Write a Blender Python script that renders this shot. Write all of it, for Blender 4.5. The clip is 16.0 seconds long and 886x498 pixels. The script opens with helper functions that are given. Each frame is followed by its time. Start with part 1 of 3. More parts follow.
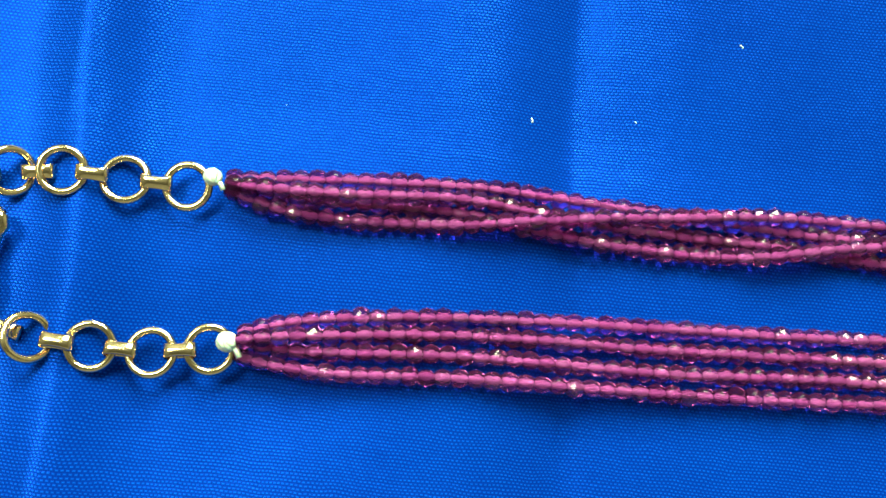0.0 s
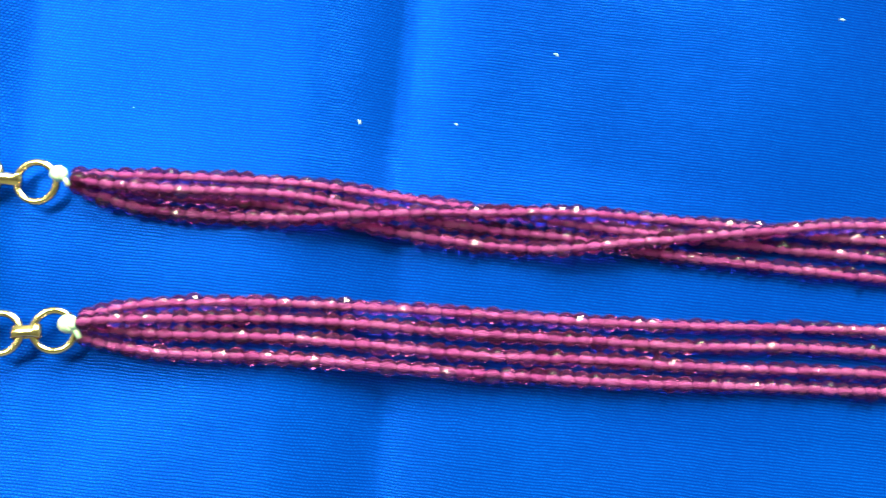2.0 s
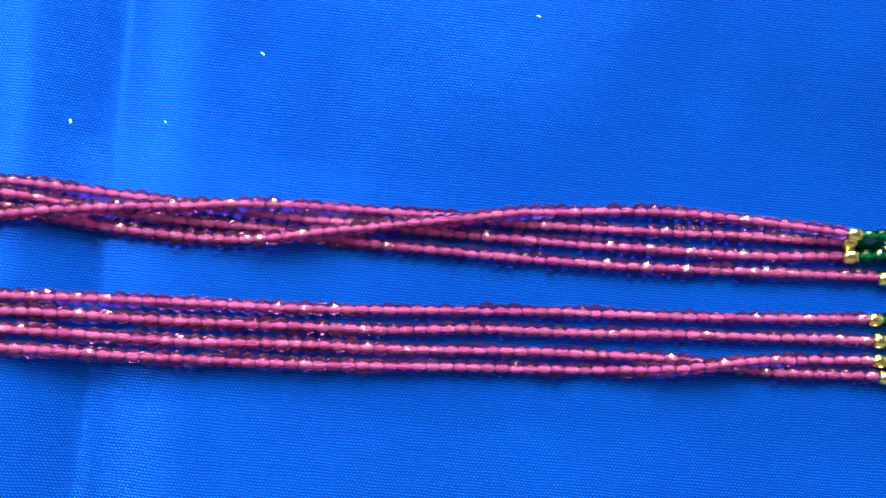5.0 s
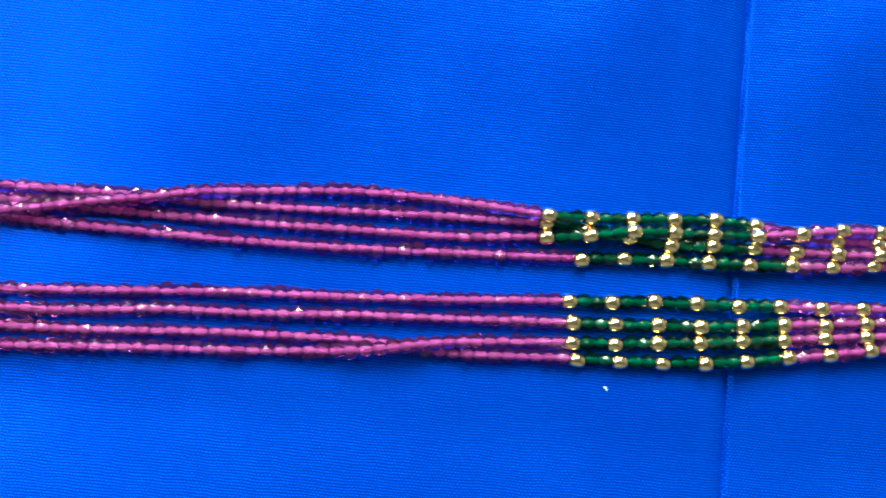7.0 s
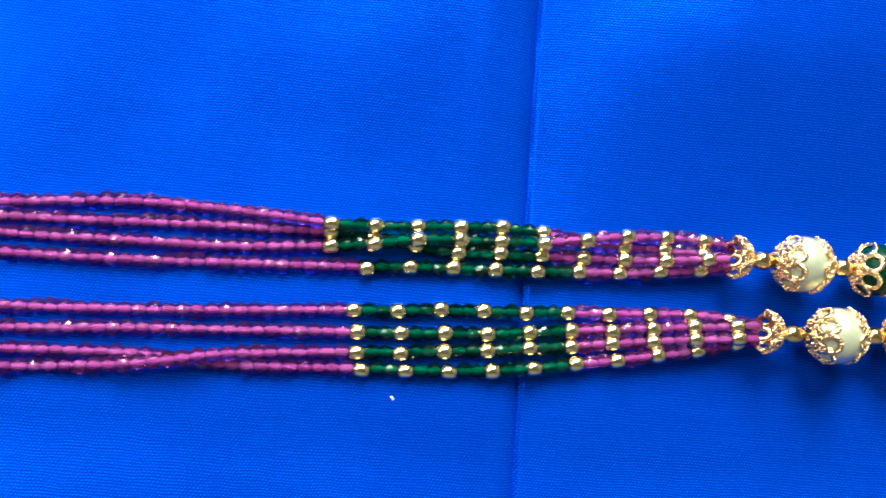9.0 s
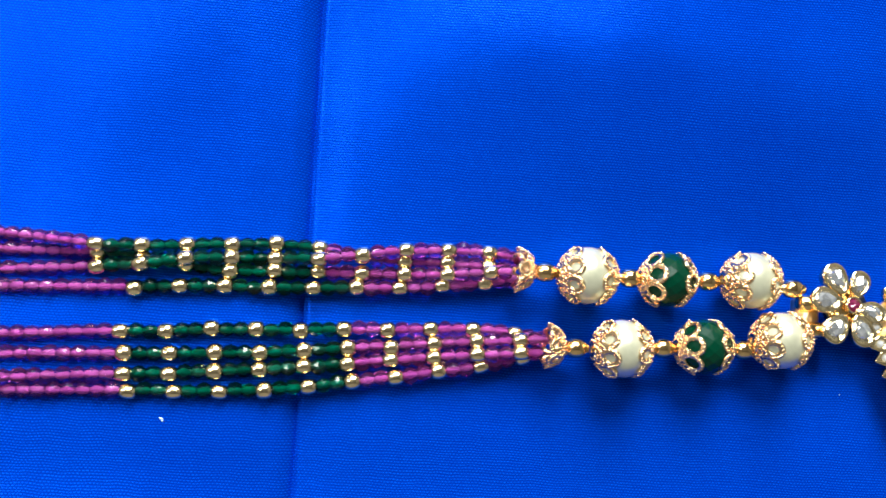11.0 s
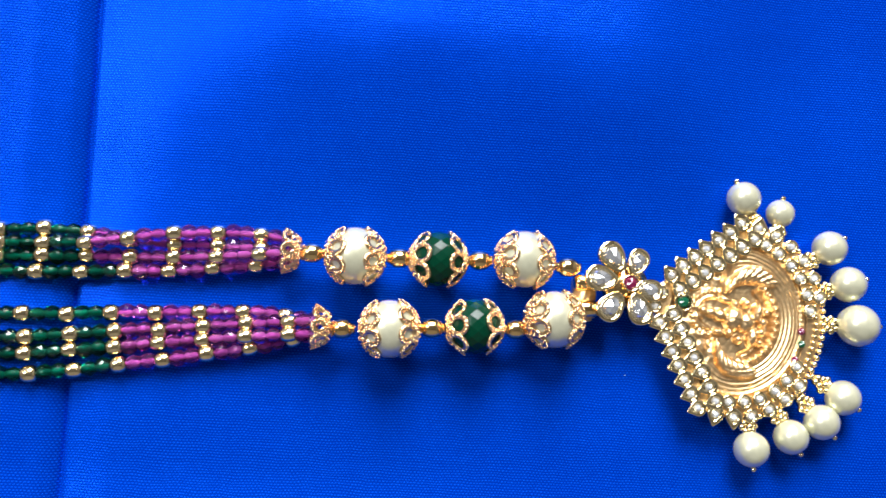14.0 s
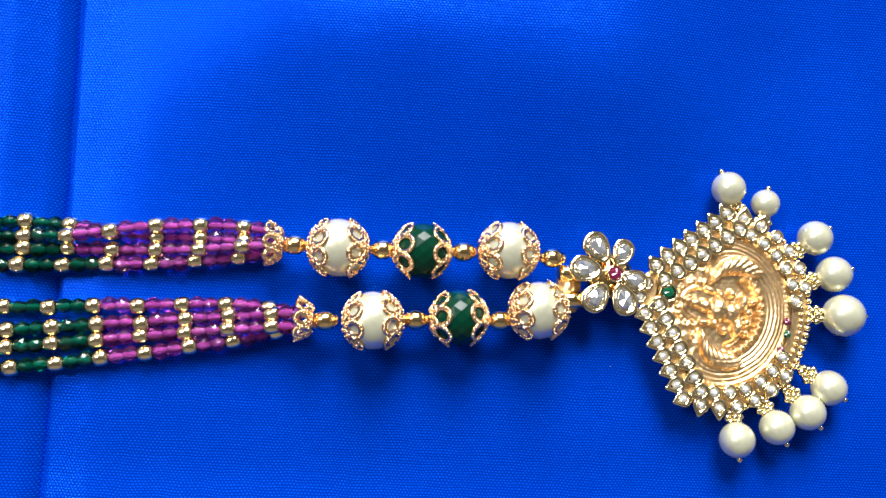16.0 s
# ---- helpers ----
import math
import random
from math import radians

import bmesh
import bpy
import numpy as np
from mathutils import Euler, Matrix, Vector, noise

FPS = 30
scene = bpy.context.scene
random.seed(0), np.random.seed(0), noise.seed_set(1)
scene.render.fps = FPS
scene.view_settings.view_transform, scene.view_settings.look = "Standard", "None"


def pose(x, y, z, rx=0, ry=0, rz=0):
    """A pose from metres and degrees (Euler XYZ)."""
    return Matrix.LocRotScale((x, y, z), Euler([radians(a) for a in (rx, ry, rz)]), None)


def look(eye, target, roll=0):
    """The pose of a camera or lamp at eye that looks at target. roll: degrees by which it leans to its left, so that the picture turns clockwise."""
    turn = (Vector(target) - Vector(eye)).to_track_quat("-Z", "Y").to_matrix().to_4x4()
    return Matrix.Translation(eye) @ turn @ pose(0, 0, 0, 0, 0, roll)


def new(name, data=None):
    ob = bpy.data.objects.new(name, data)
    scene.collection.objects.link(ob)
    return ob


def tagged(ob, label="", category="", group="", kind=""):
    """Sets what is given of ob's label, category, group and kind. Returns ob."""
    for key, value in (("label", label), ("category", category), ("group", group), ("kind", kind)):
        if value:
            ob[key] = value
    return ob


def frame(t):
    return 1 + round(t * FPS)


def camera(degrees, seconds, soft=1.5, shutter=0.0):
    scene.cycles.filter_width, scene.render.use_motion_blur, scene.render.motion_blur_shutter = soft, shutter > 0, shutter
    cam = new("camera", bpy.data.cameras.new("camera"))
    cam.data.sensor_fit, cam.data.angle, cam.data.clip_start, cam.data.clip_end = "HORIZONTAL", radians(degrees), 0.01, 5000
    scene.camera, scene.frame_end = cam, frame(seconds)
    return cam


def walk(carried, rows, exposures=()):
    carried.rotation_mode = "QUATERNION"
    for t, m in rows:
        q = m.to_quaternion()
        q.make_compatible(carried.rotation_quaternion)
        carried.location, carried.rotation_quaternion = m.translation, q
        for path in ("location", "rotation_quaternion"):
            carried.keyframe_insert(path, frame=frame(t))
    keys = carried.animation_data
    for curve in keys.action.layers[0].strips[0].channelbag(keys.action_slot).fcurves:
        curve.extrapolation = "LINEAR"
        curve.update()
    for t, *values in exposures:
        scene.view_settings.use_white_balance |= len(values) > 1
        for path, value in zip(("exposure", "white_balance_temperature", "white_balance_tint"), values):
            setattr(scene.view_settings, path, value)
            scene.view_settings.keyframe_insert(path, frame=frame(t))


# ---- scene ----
cam = camera(52.0, 16.0, soft=1.5, shutter=0.65)
PATH = [
    (0, (-0.00680, -0.01769, 0.14349), (-0.00208, -0.00249, 0.04477), 23.95),
    (0.5, (-0.00517, -0.01709, 0.14650), (-0.00046, -0.00251, 0.04768), 24.69),
    (1, (0.00013, -0.01872, 0.15075), (0.00447, -0.00369, 0.05198), 23.00),
    (1.5, (0.00947, -0.01549, 0.15534), (0.01485, -0.00217, 0.05638), 28.97),
    (2, (0.02232, -0.01520, 0.15926), (0.02716, -0.00165, 0.06030), 26.56),
    (2.5, (0.03344, -0.01380, 0.16306), (0.03899, -0.00054, 0.06410), 29.35),
    (3, (0.04447, -0.01443, 0.16616), (0.04958, -0.00036, 0.06728), 26.29),
    (3.5, (0.05697, -0.01413, 0.17121), (0.06172, -0.00003, 0.07232), 24.76),
    (6, (0.10155, -0.01177, 0.17020), (0.10739, 0.00151, 0.07126), 29.63),
    (6.5, (0.12305, -0.01112, 0.17182), (0.12791, 0.00208, 0.07282), 26.27),
    (7, (0.13431, -0.00455, 0.17260), (0.14024, 0.00587, 0.07333), 35.78),
    (7.5, (0.14625, -0.00896, 0.17339), (0.15210, 0.00502, 0.07454), 28.88),
    (8, (0.15360, -0.00622, 0.17528), (0.16257, 0.00675, 0.07653), 40.73),
    (8.5, (0.15644, -0.00994, 0.17303), (0.16764, 0.00572, 0.07490), 41.11),
    (9, (0.16483, -0.00498, 0.17325), (0.17665, 0.00898, 0.07494), 45.60),
    (9.5, (0.17546, 0.00017, 0.17448), (0.18691, 0.01298, 0.07597), 46.80),
    (10, (0.18788, 0.00224, 0.17558), (0.19933, 0.01494, 0.07705), 46.83),
    (12.5, (0.24104, 0.00819, 0.17897), (0.24693, 0.01881, 0.07972), 33.00),
    (13, (0.24815, 0.00304, 0.18082), (0.25397, 0.01443, 0.08164), 31.17),
    (13.5, (0.25431, 0.00262, 0.18006), (0.26095, 0.01519, 0.08108), 31.95),
    (14, (0.26140, 0.00291, 0.17952), (0.26827, 0.01583, 0.08059), 31.76),
    (14.5, (0.26504, 0.00105, 0.17855), (0.27184, 0.01446, 0.07969), 30.37),
    (15, (0.26480, 0.00121, 0.17798), (0.27176, 0.01447, 0.07911), 31.10),
    (15.5, (0.26473, 0.00100, 0.17795), (0.27173, 0.01427, 0.07908), 31.26),
    (16, (0.26425, 0.00134, 0.17876), (0.27138, 0.01436, 0.07987), 32.18),
]
EXPOSURES = [
    (0.0, 0.33, 9000, -40), (1.5, 0.63, 9700, -47), (3.5, 0.89, 10300, -50), (6.0, 0.49, 7500, -22),
    (8.0, 0.35, 6500, -14), (10.0, 0.24, 6300, -4), (12.5, 0.11, 6200, 10), (16.0, 0.11, 6200, 10),
]
walk(cam, [(t, look(eye, target, roll)) for t, eye, target, roll in PATH], EXPOSURES)

# ---- light: daylight from a north window, plus an added unseen west lamp ----
world = bpy.data.worlds.new("daylight")
scene.world = world
world.use_nodes = True
sky = world.node_tree.nodes.new("ShaderNodeTexSky")
sky.sky_type, sky.sun_disc = "NISHITA", False
sky.sun_elevation, sky.sun_rotation = radians(42), radians(30)
background = world.node_tree.nodes["Background"]
background.inputs["Strength"].default_value = 0.08
world.node_tree.links.new(sky.outputs["Color"], background.inputs["Color"])


def daylight_panel(eye, target, width, height, power):
    """A rectangular area lamp of daylight colour at eye, facing target."""
    lamp = bpy.data.lights.new("daylight_panel", "AREA")
    lamp.shape, lamp.size, lamp.size_y = "RECTANGLE", width, height
    lamp.energy, lamp.color = power, (1.0, 0.98, 0.95)
    new("daylight_panel", lamp).matrix_world = look(eye, target)


daylight_panel((0.15, 2.30, 2.00), (0.14, 0.0, 0.0), 1.40, 1.70, 248.0)
# added west fill: brightens the cloth's left side and brings out its creases
daylight_panel((-0.88, 0.55, 1.58), (0.10, 0.0, 0.0), 0.60, 0.55, 18.0)

MM = 0.001


# ---- materials ----
def material(name):
    m = bpy.data.materials.new(name)
    m.use_nodes = True
    nodes, links = m.node_tree.nodes, m.node_tree.links
    return m, nodes, links, nodes["Principled BSDF"]


def node(nodes, kind, **values):
    n = nodes.new("ShaderNode" + kind)
    for key, value in values.items():
        n.inputs[key].default_value = value
    return n


def ramp(nodes, stops):
    r = nodes.new("ShaderNodeValToRGB")
    while len(r.color_ramp.elements) < len(stops):
        r.color_ramp.elements.new(0.5)
    for e, (p, c) in zip(r.color_ramp.elements, stops):
        e.position, e.color = p, (*c, 1)
    return r


def satin():
    """Royal blue woven satin: plain weave of fine threads, slubs along both ways, soft sheen."""
    m, nodes, links, b = material("blue_satin")
    where = nodes.new("ShaderNodeTexCoord")
    warp = node(nodes, "TexNoise", Scale=160.0, Detail=2.0)
    links.new(where.outputs["Object"], warp.inputs["Vector"])
    bend = nodes.new("ShaderNodeMixRGB")
    bend.blend_type, bend.inputs[0].default_value = "LINEAR_LIGHT", 0.0005
    links.new(where.outputs["Object"], bend.inputs[1])
    links.new(warp.outputs["Color"], bend.inputs[2])
    brick = nodes.new("ShaderNodeTexBrick")
    brick.offset, brick.squash = 0.5, 1.0
    for key, value in {"Scale": 1.0, "Mortar Size": 0.00025, "Mortar Smooth": 1.0, "Brick Width": 0.00067, "Row Height": 0.00053}.items():
        brick.inputs[key].default_value = value
    brick.inputs["Color1"].default_value = (1, 1, 1, 1)
    brick.inputs["Color2"].default_value = (0.82, 0.82, 0.82, 1)
    brick.inputs["Mortar"].default_value = (0, 0, 0, 1)
    links.new(bend.outputs[0], brick.inputs["Vector"])
    slub = nodes.new("ShaderNodeMapping")
    slub.inputs["Scale"].default_value = (60, 2600, 1)
    links.new(where.outputs["Object"], slub.inputs["Vector"])
    yarn = node(nodes, "TexNoise", Scale=1.0, Detail=3.0)
    links.new(slub.outputs[0], yarn.inputs["Vector"])
    blotch = node(nodes, "TexNoise", Scale=26.0, Detail=4.0, Roughness=0.55)
    links.new(where.outputs["Object"], blotch.inputs["Vector"])
    # lit thread crowns and shaded gaps of the weave, put into the colour
    thread = ramp(nodes, [(0.0, (0.0006, 0.025, 0.33)), (0.5, (0.0010, 0.040, 0.45)), (1.0, (0.006, 0.095, 0.75))])
    links.new(brick.outputs["Color"], thread.inputs[0])
    vary = ramp(nodes, [(0.3, (0.84, 0.86, 0.90)), (0.7, (1.08, 1.06, 1.03))])
    links.new(blotch.outputs["Fac"], vary.inputs[0])
    c1 = nodes.new("ShaderNodeMixRGB")
    c1.blend_type, c1.inputs[0].default_value = "MULTIPLY", 1.0
    links.new(thread.outputs[0], c1.inputs[1])
    links.new(vary.outputs[0], c1.inputs[2])
    streak = ramp(nodes, [(0.3, (0.92, 0.92, 0.92)), (0.7, (1.05, 1.05, 1.05))])
    links.new(yarn.outputs["Fac"], streak.inputs[0])
    c2 = nodes.new("ShaderNodeMixRGB")
    c2.blend_type, c2.inputs[0].default_value = "MULTIPLY", 0.8
    links.new(c1.outputs[0], c2.inputs[1])
    links.new(streak.outputs[0], c2.inputs[2])
    links.new(c2.outputs[0], b.inputs["Base Color"])
    b.inputs["Metallic"].default_value = 0.34
    b.inputs["Roughness"].default_value = 0.28
    b.inputs["Specular IOR Level"].default_value = 0.05
    b.inputs["Specular Tint"].default_value = (0.35, 0.6, 1.0, 1)
    bump = node(nodes, "Bump", Strength=0.24, Distance=0.00012)
    links.new(brick.outputs["Color"], bump.inputs["Height"])
    bump2 = node(nodes, "Bump", Strength=0.05, Distance=0.0003)
    links.new(yarn.outputs["Fac"], bump2.inputs["Height"])
    links.new(bump.outputs[0], bump2.inputs["Normal"])
    links.new(bump2.outputs[0], b.inputs["Normal"])
    return m


def crystal(name, colour, deep):
    """Tinted cut glass; each bead a shade of its own."""
    m, nodes, links, b = material(name)
    info = nodes.new("ShaderNodeObjectInfo")
    tint = ramp(nodes, [(0.0, deep), (1.0, colour)])
    links.new(info.outputs["Random"], tint.inputs[0])
    links.new(tint.outputs[0], b.inputs["Base Color"])
    b.inputs["Transmission Weight"].default_value = 0.955
    b.inputs["IOR"].default_value = 1.54
    # reflection is dimmed on most beads and full on a few, thinning the glints
    spread = nodes.new("ShaderNodeMath")
    spread.operation, spread.inputs[1].default_value = "MULTIPLY", 7.31
    part_of = nodes.new("ShaderNodeMath")
    part_of.operation = "FRACT"
    links.new(info.outputs["Random"], spread.inputs[0])
    links.new(spread.outputs[0], part_of.inputs[0])
    gloss = ramp(nodes, [(0.68, (0.14, 0.14, 0.14)), (0.88, (0.03, 0.03, 0.03))])
    links.new(part_of.outputs[0], gloss.inputs[0])
    links.new(gloss.outputs[0], b.inputs["Roughness"])
    shine = ramp(nodes, [(0.68, (0.10, 0.10, 0.10)), (0.88, (1.0, 1.0, 1.0))])
    links.new(part_of.outputs[0], shine.inputs[0])
    links.new(shine.outputs[0], b.inputs["Specular Tint"])
    return m


def gold(name, colour, low, high, scale=900.0, relief=0.0):
    m, nodes, links, b = material(name)
    grain = node(nodes, "TexNoise", Scale=scale, Detail=4.0)
    where = nodes.new("ShaderNodeTexCoord")
    links.new(where.outputs["Object"], grain.inputs["Vector"])
    tone = ramp(nodes, [(0.3, tuple(c * 0.82 for c in colour)), (0.7, colour)])
    links.new(grain.outputs["Fac"], tone.inputs[0])
    links.new(tone.outputs[0], b.inputs["Base Color"])
    b.inputs["Metallic"].default_value = 1.0
    span = nodes.new("ShaderNodeMapRange")
    span.inputs["To Min"].default_value, span.inputs["To Max"].default_value = low, high
    links.new(grain.outputs["Fac"], span.inputs["Value"])
    links.new(span.outputs[0], b.inputs["Roughness"])
    if relief:
        bump = node(nodes, "Bump", Strength=0.6, Distance=relief)
        links.new(grain.outputs["Fac"], bump.inputs["Height"])
        links.new(bump.outputs[0], b.inputs["Normal"])
    return m


def plain(name, colour, rough, **more):
    m, nodes, links, b = material(name)
    grain = node(nodes, "TexNoise", Scale=more.pop("grain", 700.0), Detail=3.0)
    where = nodes.new("ShaderNodeTexCoord")
    links.new(where.outputs["Object"], grain.inputs["Vector"])
    tone = ramp(nodes, [(0.3, tuple(c * 0.88 for c in colour)), (0.7, colour)])
    links.new(grain.outputs["Fac"], tone.inputs[0])
    links.new(tone.outputs[0], b.inputs["Base Color"])
    b.inputs["Roughness"].default_value = rough
    for key, value in more.items():
        b.inputs[key.replace("_", " ")].default_value = value
    return m


SATIN = satin()
PURPLE = crystal("purple_crystal", (0.47, 0.096, 0.41), (0.34, 0.050, 0.29))
GREEN = crystal("green_crystal", (0.002, 0.115, 0.066), (0.001, 0.062, 0.036))
BRIGHT_GOLD = gold("bright_gold", (1.0, 0.80, 0.47), 0.12, 0.20)
SPACER_GOLD = gold("spacer_gold", (1.0, 0.68, 0.30), 0.09, 0.18)
LEAF_GOLD = gold("leaf_gold", (0.97, 0.78, 0.44), 0.10, 0.20)
PALE_GOLD = gold("pale_gold", (0.99, 0.69, 0.39), 0.14, 0.26)
CHAIN_GOLD = gold("chain_gold", (1.0, 0.75, 0.48), 0.10, 0.22, 600.0)
ANTIQUE_GOLD = gold("antique_gold", (0.92, 0.64, 0.33), 0.28, 0.42, 1400.0, 0.00005)
PEARL = plain("pearl_lustre", (0.69, 0.68, 0.49), 0.27, Metallic=0.55, Coat_Weight=0.6, Coat_Roughness=0.1)
JADE = plain("green_onyx", (0.0007, 0.028, 0.013), 0.22, Coat_Weight=0.04, Coat_Roughness=0.2, Specular_IOR_Level=0.18)
WHITE_STONE = plain("white_stone", (0.90, 0.92, 0.95), 0.04, Metallic=0.89)
SMALL_STONE = plain("small_white_stone", (0.90, 0.93, 0.98), 0.05, Metallic=0.62)
RUBY = plain("ruby_stone", (0.12, 0.005, 0.035), 0.08, Coat_Weight=0.8)
EMERALD = plain("emerald_stone", (0.002, 0.07, 0.03), 0.08, Coat_Weight=0.8)
THREAD_CORE = plain("thread_and_bore_core", (0.95, 0.90, 0.95), 0.7)
KNOT = plain("white_knot_thread", (0.78, 0.84, 0.74), 0.45, Subsurface_Weight=0.3, Subsurface_Scale=0.001)
LINT = plain("pale_lint", (0.66, 0.84, 0.95), 0.6)
# unseen shell, kept dark for low fill and dark reflections in the gold
CEILING = plain("dark_grey_ceiling", (0.14, 0.138, 0.135), 0.9, grain=5.0)
PLASTER = plain("painted_plaster", (0.15, 0.145, 0.14), 0.85, grain=6.0)
FLOOR = plain("floor_tile", (0.22, 0.20, 0.18), 0.5, grain=4.0)


# ---- mesh helpers (millimetres in, metres out) ----
def finish(bm, name, mat, smooth=True):
    bmesh.ops.recalc_face_normals(bm, faces=bm.faces)
    bm.transform(Matrix.Scale(MM, 4))
    me = bpy.data.meshes.new(name)
    bm.to_mesh(me)
    bm.free()
    me.materials.append(mat)
    for p in me.polygons:
        p.use_smooth = smooth
    return me


def place(name, me, parent, m=Matrix(), label=""):
    """One mesh object under a thing or a part, at the pose m in millimetres."""
    ob = new(name, me)
    ob.parent = parent
    t = m.copy()
    t.translation = t.translation * MM
    ob.matrix_basis = parent_frame(parent).inverted() @ t
    return tagged(ob, label)


def parent_frame(ob):
    m = Matrix()
    while ob:
        m, ob = ob.matrix_basis @ m, ob.parent
    return m


def axis_pose(at, along, spin=0.0):
    """The pose of a piece whose own x axis runs along a direction."""
    x = Vector(along).normalized()
    y = Vector((0, 0, 1)).cross(x)
    y = y.normalized() if y.length > 1e-6 else Vector((0, 1, 0))
    m = Matrix((x, y, x.cross(y))).transposed().to_4x4()
    return Matrix.Translation(at) @ m @ Matrix.Rotation(spin, 4, "X")


def lathe(profile, sides, closed=False, twist=0.0):
    """A body turned about the x axis from (x, radius) pairs."""
    bm = bmesh.new()
    rings = []
    for k, (x, r) in enumerate(profile):
        if r < 1e-6:
            rings.append([bm.verts.new((x, 0, 0))])
        else:
            rings.append([bm.verts.new((x, r * math.cos(a), r * math.sin(a))) for a in (2 * math.pi * (i + twist * (k % 2)) / sides for i in range(sides))])
    pairs = list(zip(rings, rings[1:])) + ([(rings[-1], rings[0])] if closed else [])
    for a, b in pairs:
        for i in range(sides):
            j = (i + 1) % sides
            if len(a) == 1:
                bm.faces.new((a[0], b[i], b[j]))
            elif len(b) == 1:
                bm.faces.new((a[i], a[j], b[0]))
            else:
                bm.faces.new((a[i], a[j], b[j], b[i]))
    return bm


def tube(bm, points, radius, sides=6, closed=False, up=(0, 0, 1), beads=0.0, radii=None):
    """A wire along points; beads: how much every second ring swells, for granulated wire."""
    pts = [Vector(p) for p in points]
    n = len(pts)
    rings = []
    for k, p in enumerate(pts):
        d = pts[(k + 1) % n] - pts[k - 1] if closed else pts[min(k + 1, n - 1)] - pts[max(k - 1, 0)]
        d.normalize()
        s = d.cross(Vector(up))
        s = s.normalized() if s.length > 1e-5 else d.orthogonal().normalized()
        u = s.cross(d)
        r = radii[k] if radii else radius * (1 + (beads if k % 2 else -beads))
        rings.append([bm.verts.new(p + r * (math.cos(a) * s + math.sin(a) * u)) for a in (2 * math.pi * i / sides for i in range(sides))])
    for k in range(n if closed else n - 1):
        a, b = rings[k], rings[(k + 1) % n]
        for i in range(sides):
            j = (i + 1) % sides
            bm.faces.new((a[i], a[j], b[j], b[i]))
    if not closed:
        bm.faces.new(rings[0])
        bm.faces.new(rings[-1])
    return bm


def ball(bm, at, r, u=10, v=7):
    bmesh.ops.create_uvsphere(bm, u_segments=u, v_segments=v, radius=r, matrix=Matrix.Translation(at))
    return bm


def sphere_profile(r, steps, hole=0.0):
    a0 = math.asin(hole / r) if hole else 0.0
    return [(-r * math.cos(a), r * math.sin(a) if (hole or 0 < k < steps) else 0.0) for k, a in ((k, a0 + (math.pi - 2 * a0) * k / steps) for k in range(steps + 1))]


# ---- the cloth and its creases ----
def step(a, b, x):
    t = min(max((x - a) / (b - a), 0.0), 1.0)
    return t * t * (3 - 2 * t)


def fold(d, run_in, rise_in, run_out, rise_out):
    """A crease line at d = 0: the cloth bends into it ever more steeply, then turns sharply and flattens out."""
    t, u = min(max(d / run_in + 1, 0.0), 1.0), min(max(d / run_out, 0.0), 1.0)
    return rise_in * t**1.35 + rise_out * (1 - (1 - u) ** 2)


def cloth_height(x, y):
    """Height of the satin over the floor's cloth plane, in millimetres."""
    n = noise.noise(Vector((x / 46, y / 60, 0.3))) * 1.8 + noise.noise(Vector((x / 17, y / 24, 4.1))) * 0.36
    wob = 1.6 * noise.noise(Vector((y / 30, 1.7, 0.0)))
    c1 = x - (-57.5 - 0.06 * y + wob)
    c2 = x - (21.4 - 0.037 * y + wob)
    c3 = x - (203.6 - 0.022 * y)
    c4 = x - (306.0 + 0.05 * y + wob)
    h = n
    h += 1.3 * fold(c1, 16, 0.8, 17, -3.6) + 3.4 * step(17, 72, c1)
    h += 1.05 * fold(c2, 17, -5.6, 20, 3.8) + 1.5 * step(7, 60, c2)
    h += fold(c3, 12, -2.3, 9, 0.3) - 0.8 * step(-1.7, 0, c3) + 0.8 * step(0, 16, c3) + 1.0 * step(6, 60, c3)
    h += fold(c4, 40, 0.9, 40, -1.0)
    h = 0.8 * h - 0.6
    h = 0.3 * h - 0.7 * 0.7 * math.log(1 + math.exp(-h / 0.7))
    h *= 1 - 0.45 * math.exp(-(((y - 3) / 26) ** 2))
    # added rise; its south-facing flank is shaped to darken the cloth here
    h += 6.5 * step(22, 72, y) * step(206, 250, x) * (1 - step(312, 356, x))
    # a pressed ridge, then a fold line that the cloth dips into and leaves abruptly
    h += 1.9 * min(max(c1 / 9 + 1, 0.0), 1.0) ** 1.4 * (c1 < 0) + 1.9 * (1 - step(-3, 12, c1)) / (1 - step(-3, 12, 0)) * (c1 >= 0) - 0.8 * step(0, 14, c1) * (1 - step(20, 75, c1)) - 0.9 * step(-24, -9, c1) * (c1 < 0) - 0.9 * (1 - step(0, 20, c1)) * (c1 >= 0)
    c3 += 0.4
    h -= 2.0 * min(max(c3 / 4.5 + 1, 0.0), 1.0) ** 2.0 * (c3 < 0) + (0.5 - 0.5 * step(0.5, 9, c3) + 1.5 * max(1 - c3 / 0.6, 0.0)) * (c3 >= 0)
    h -= 2.2 * step(4, 46, c3) * (1 - step(60, 160, c3))
    # added tilts: the north side is shaped to darken, the south side to brighten
    h += 0.035 * max(y - 24, 0) ** 1.1 + 0.09 * max(-20 - y, 0) ** 1.1
    inside = step(-190, -120, x) * (1 - step(440, 510, x)) * (1 - step(100, 180, abs(y - 8)))
    return h * inside - 6.8 * (1 - inside)


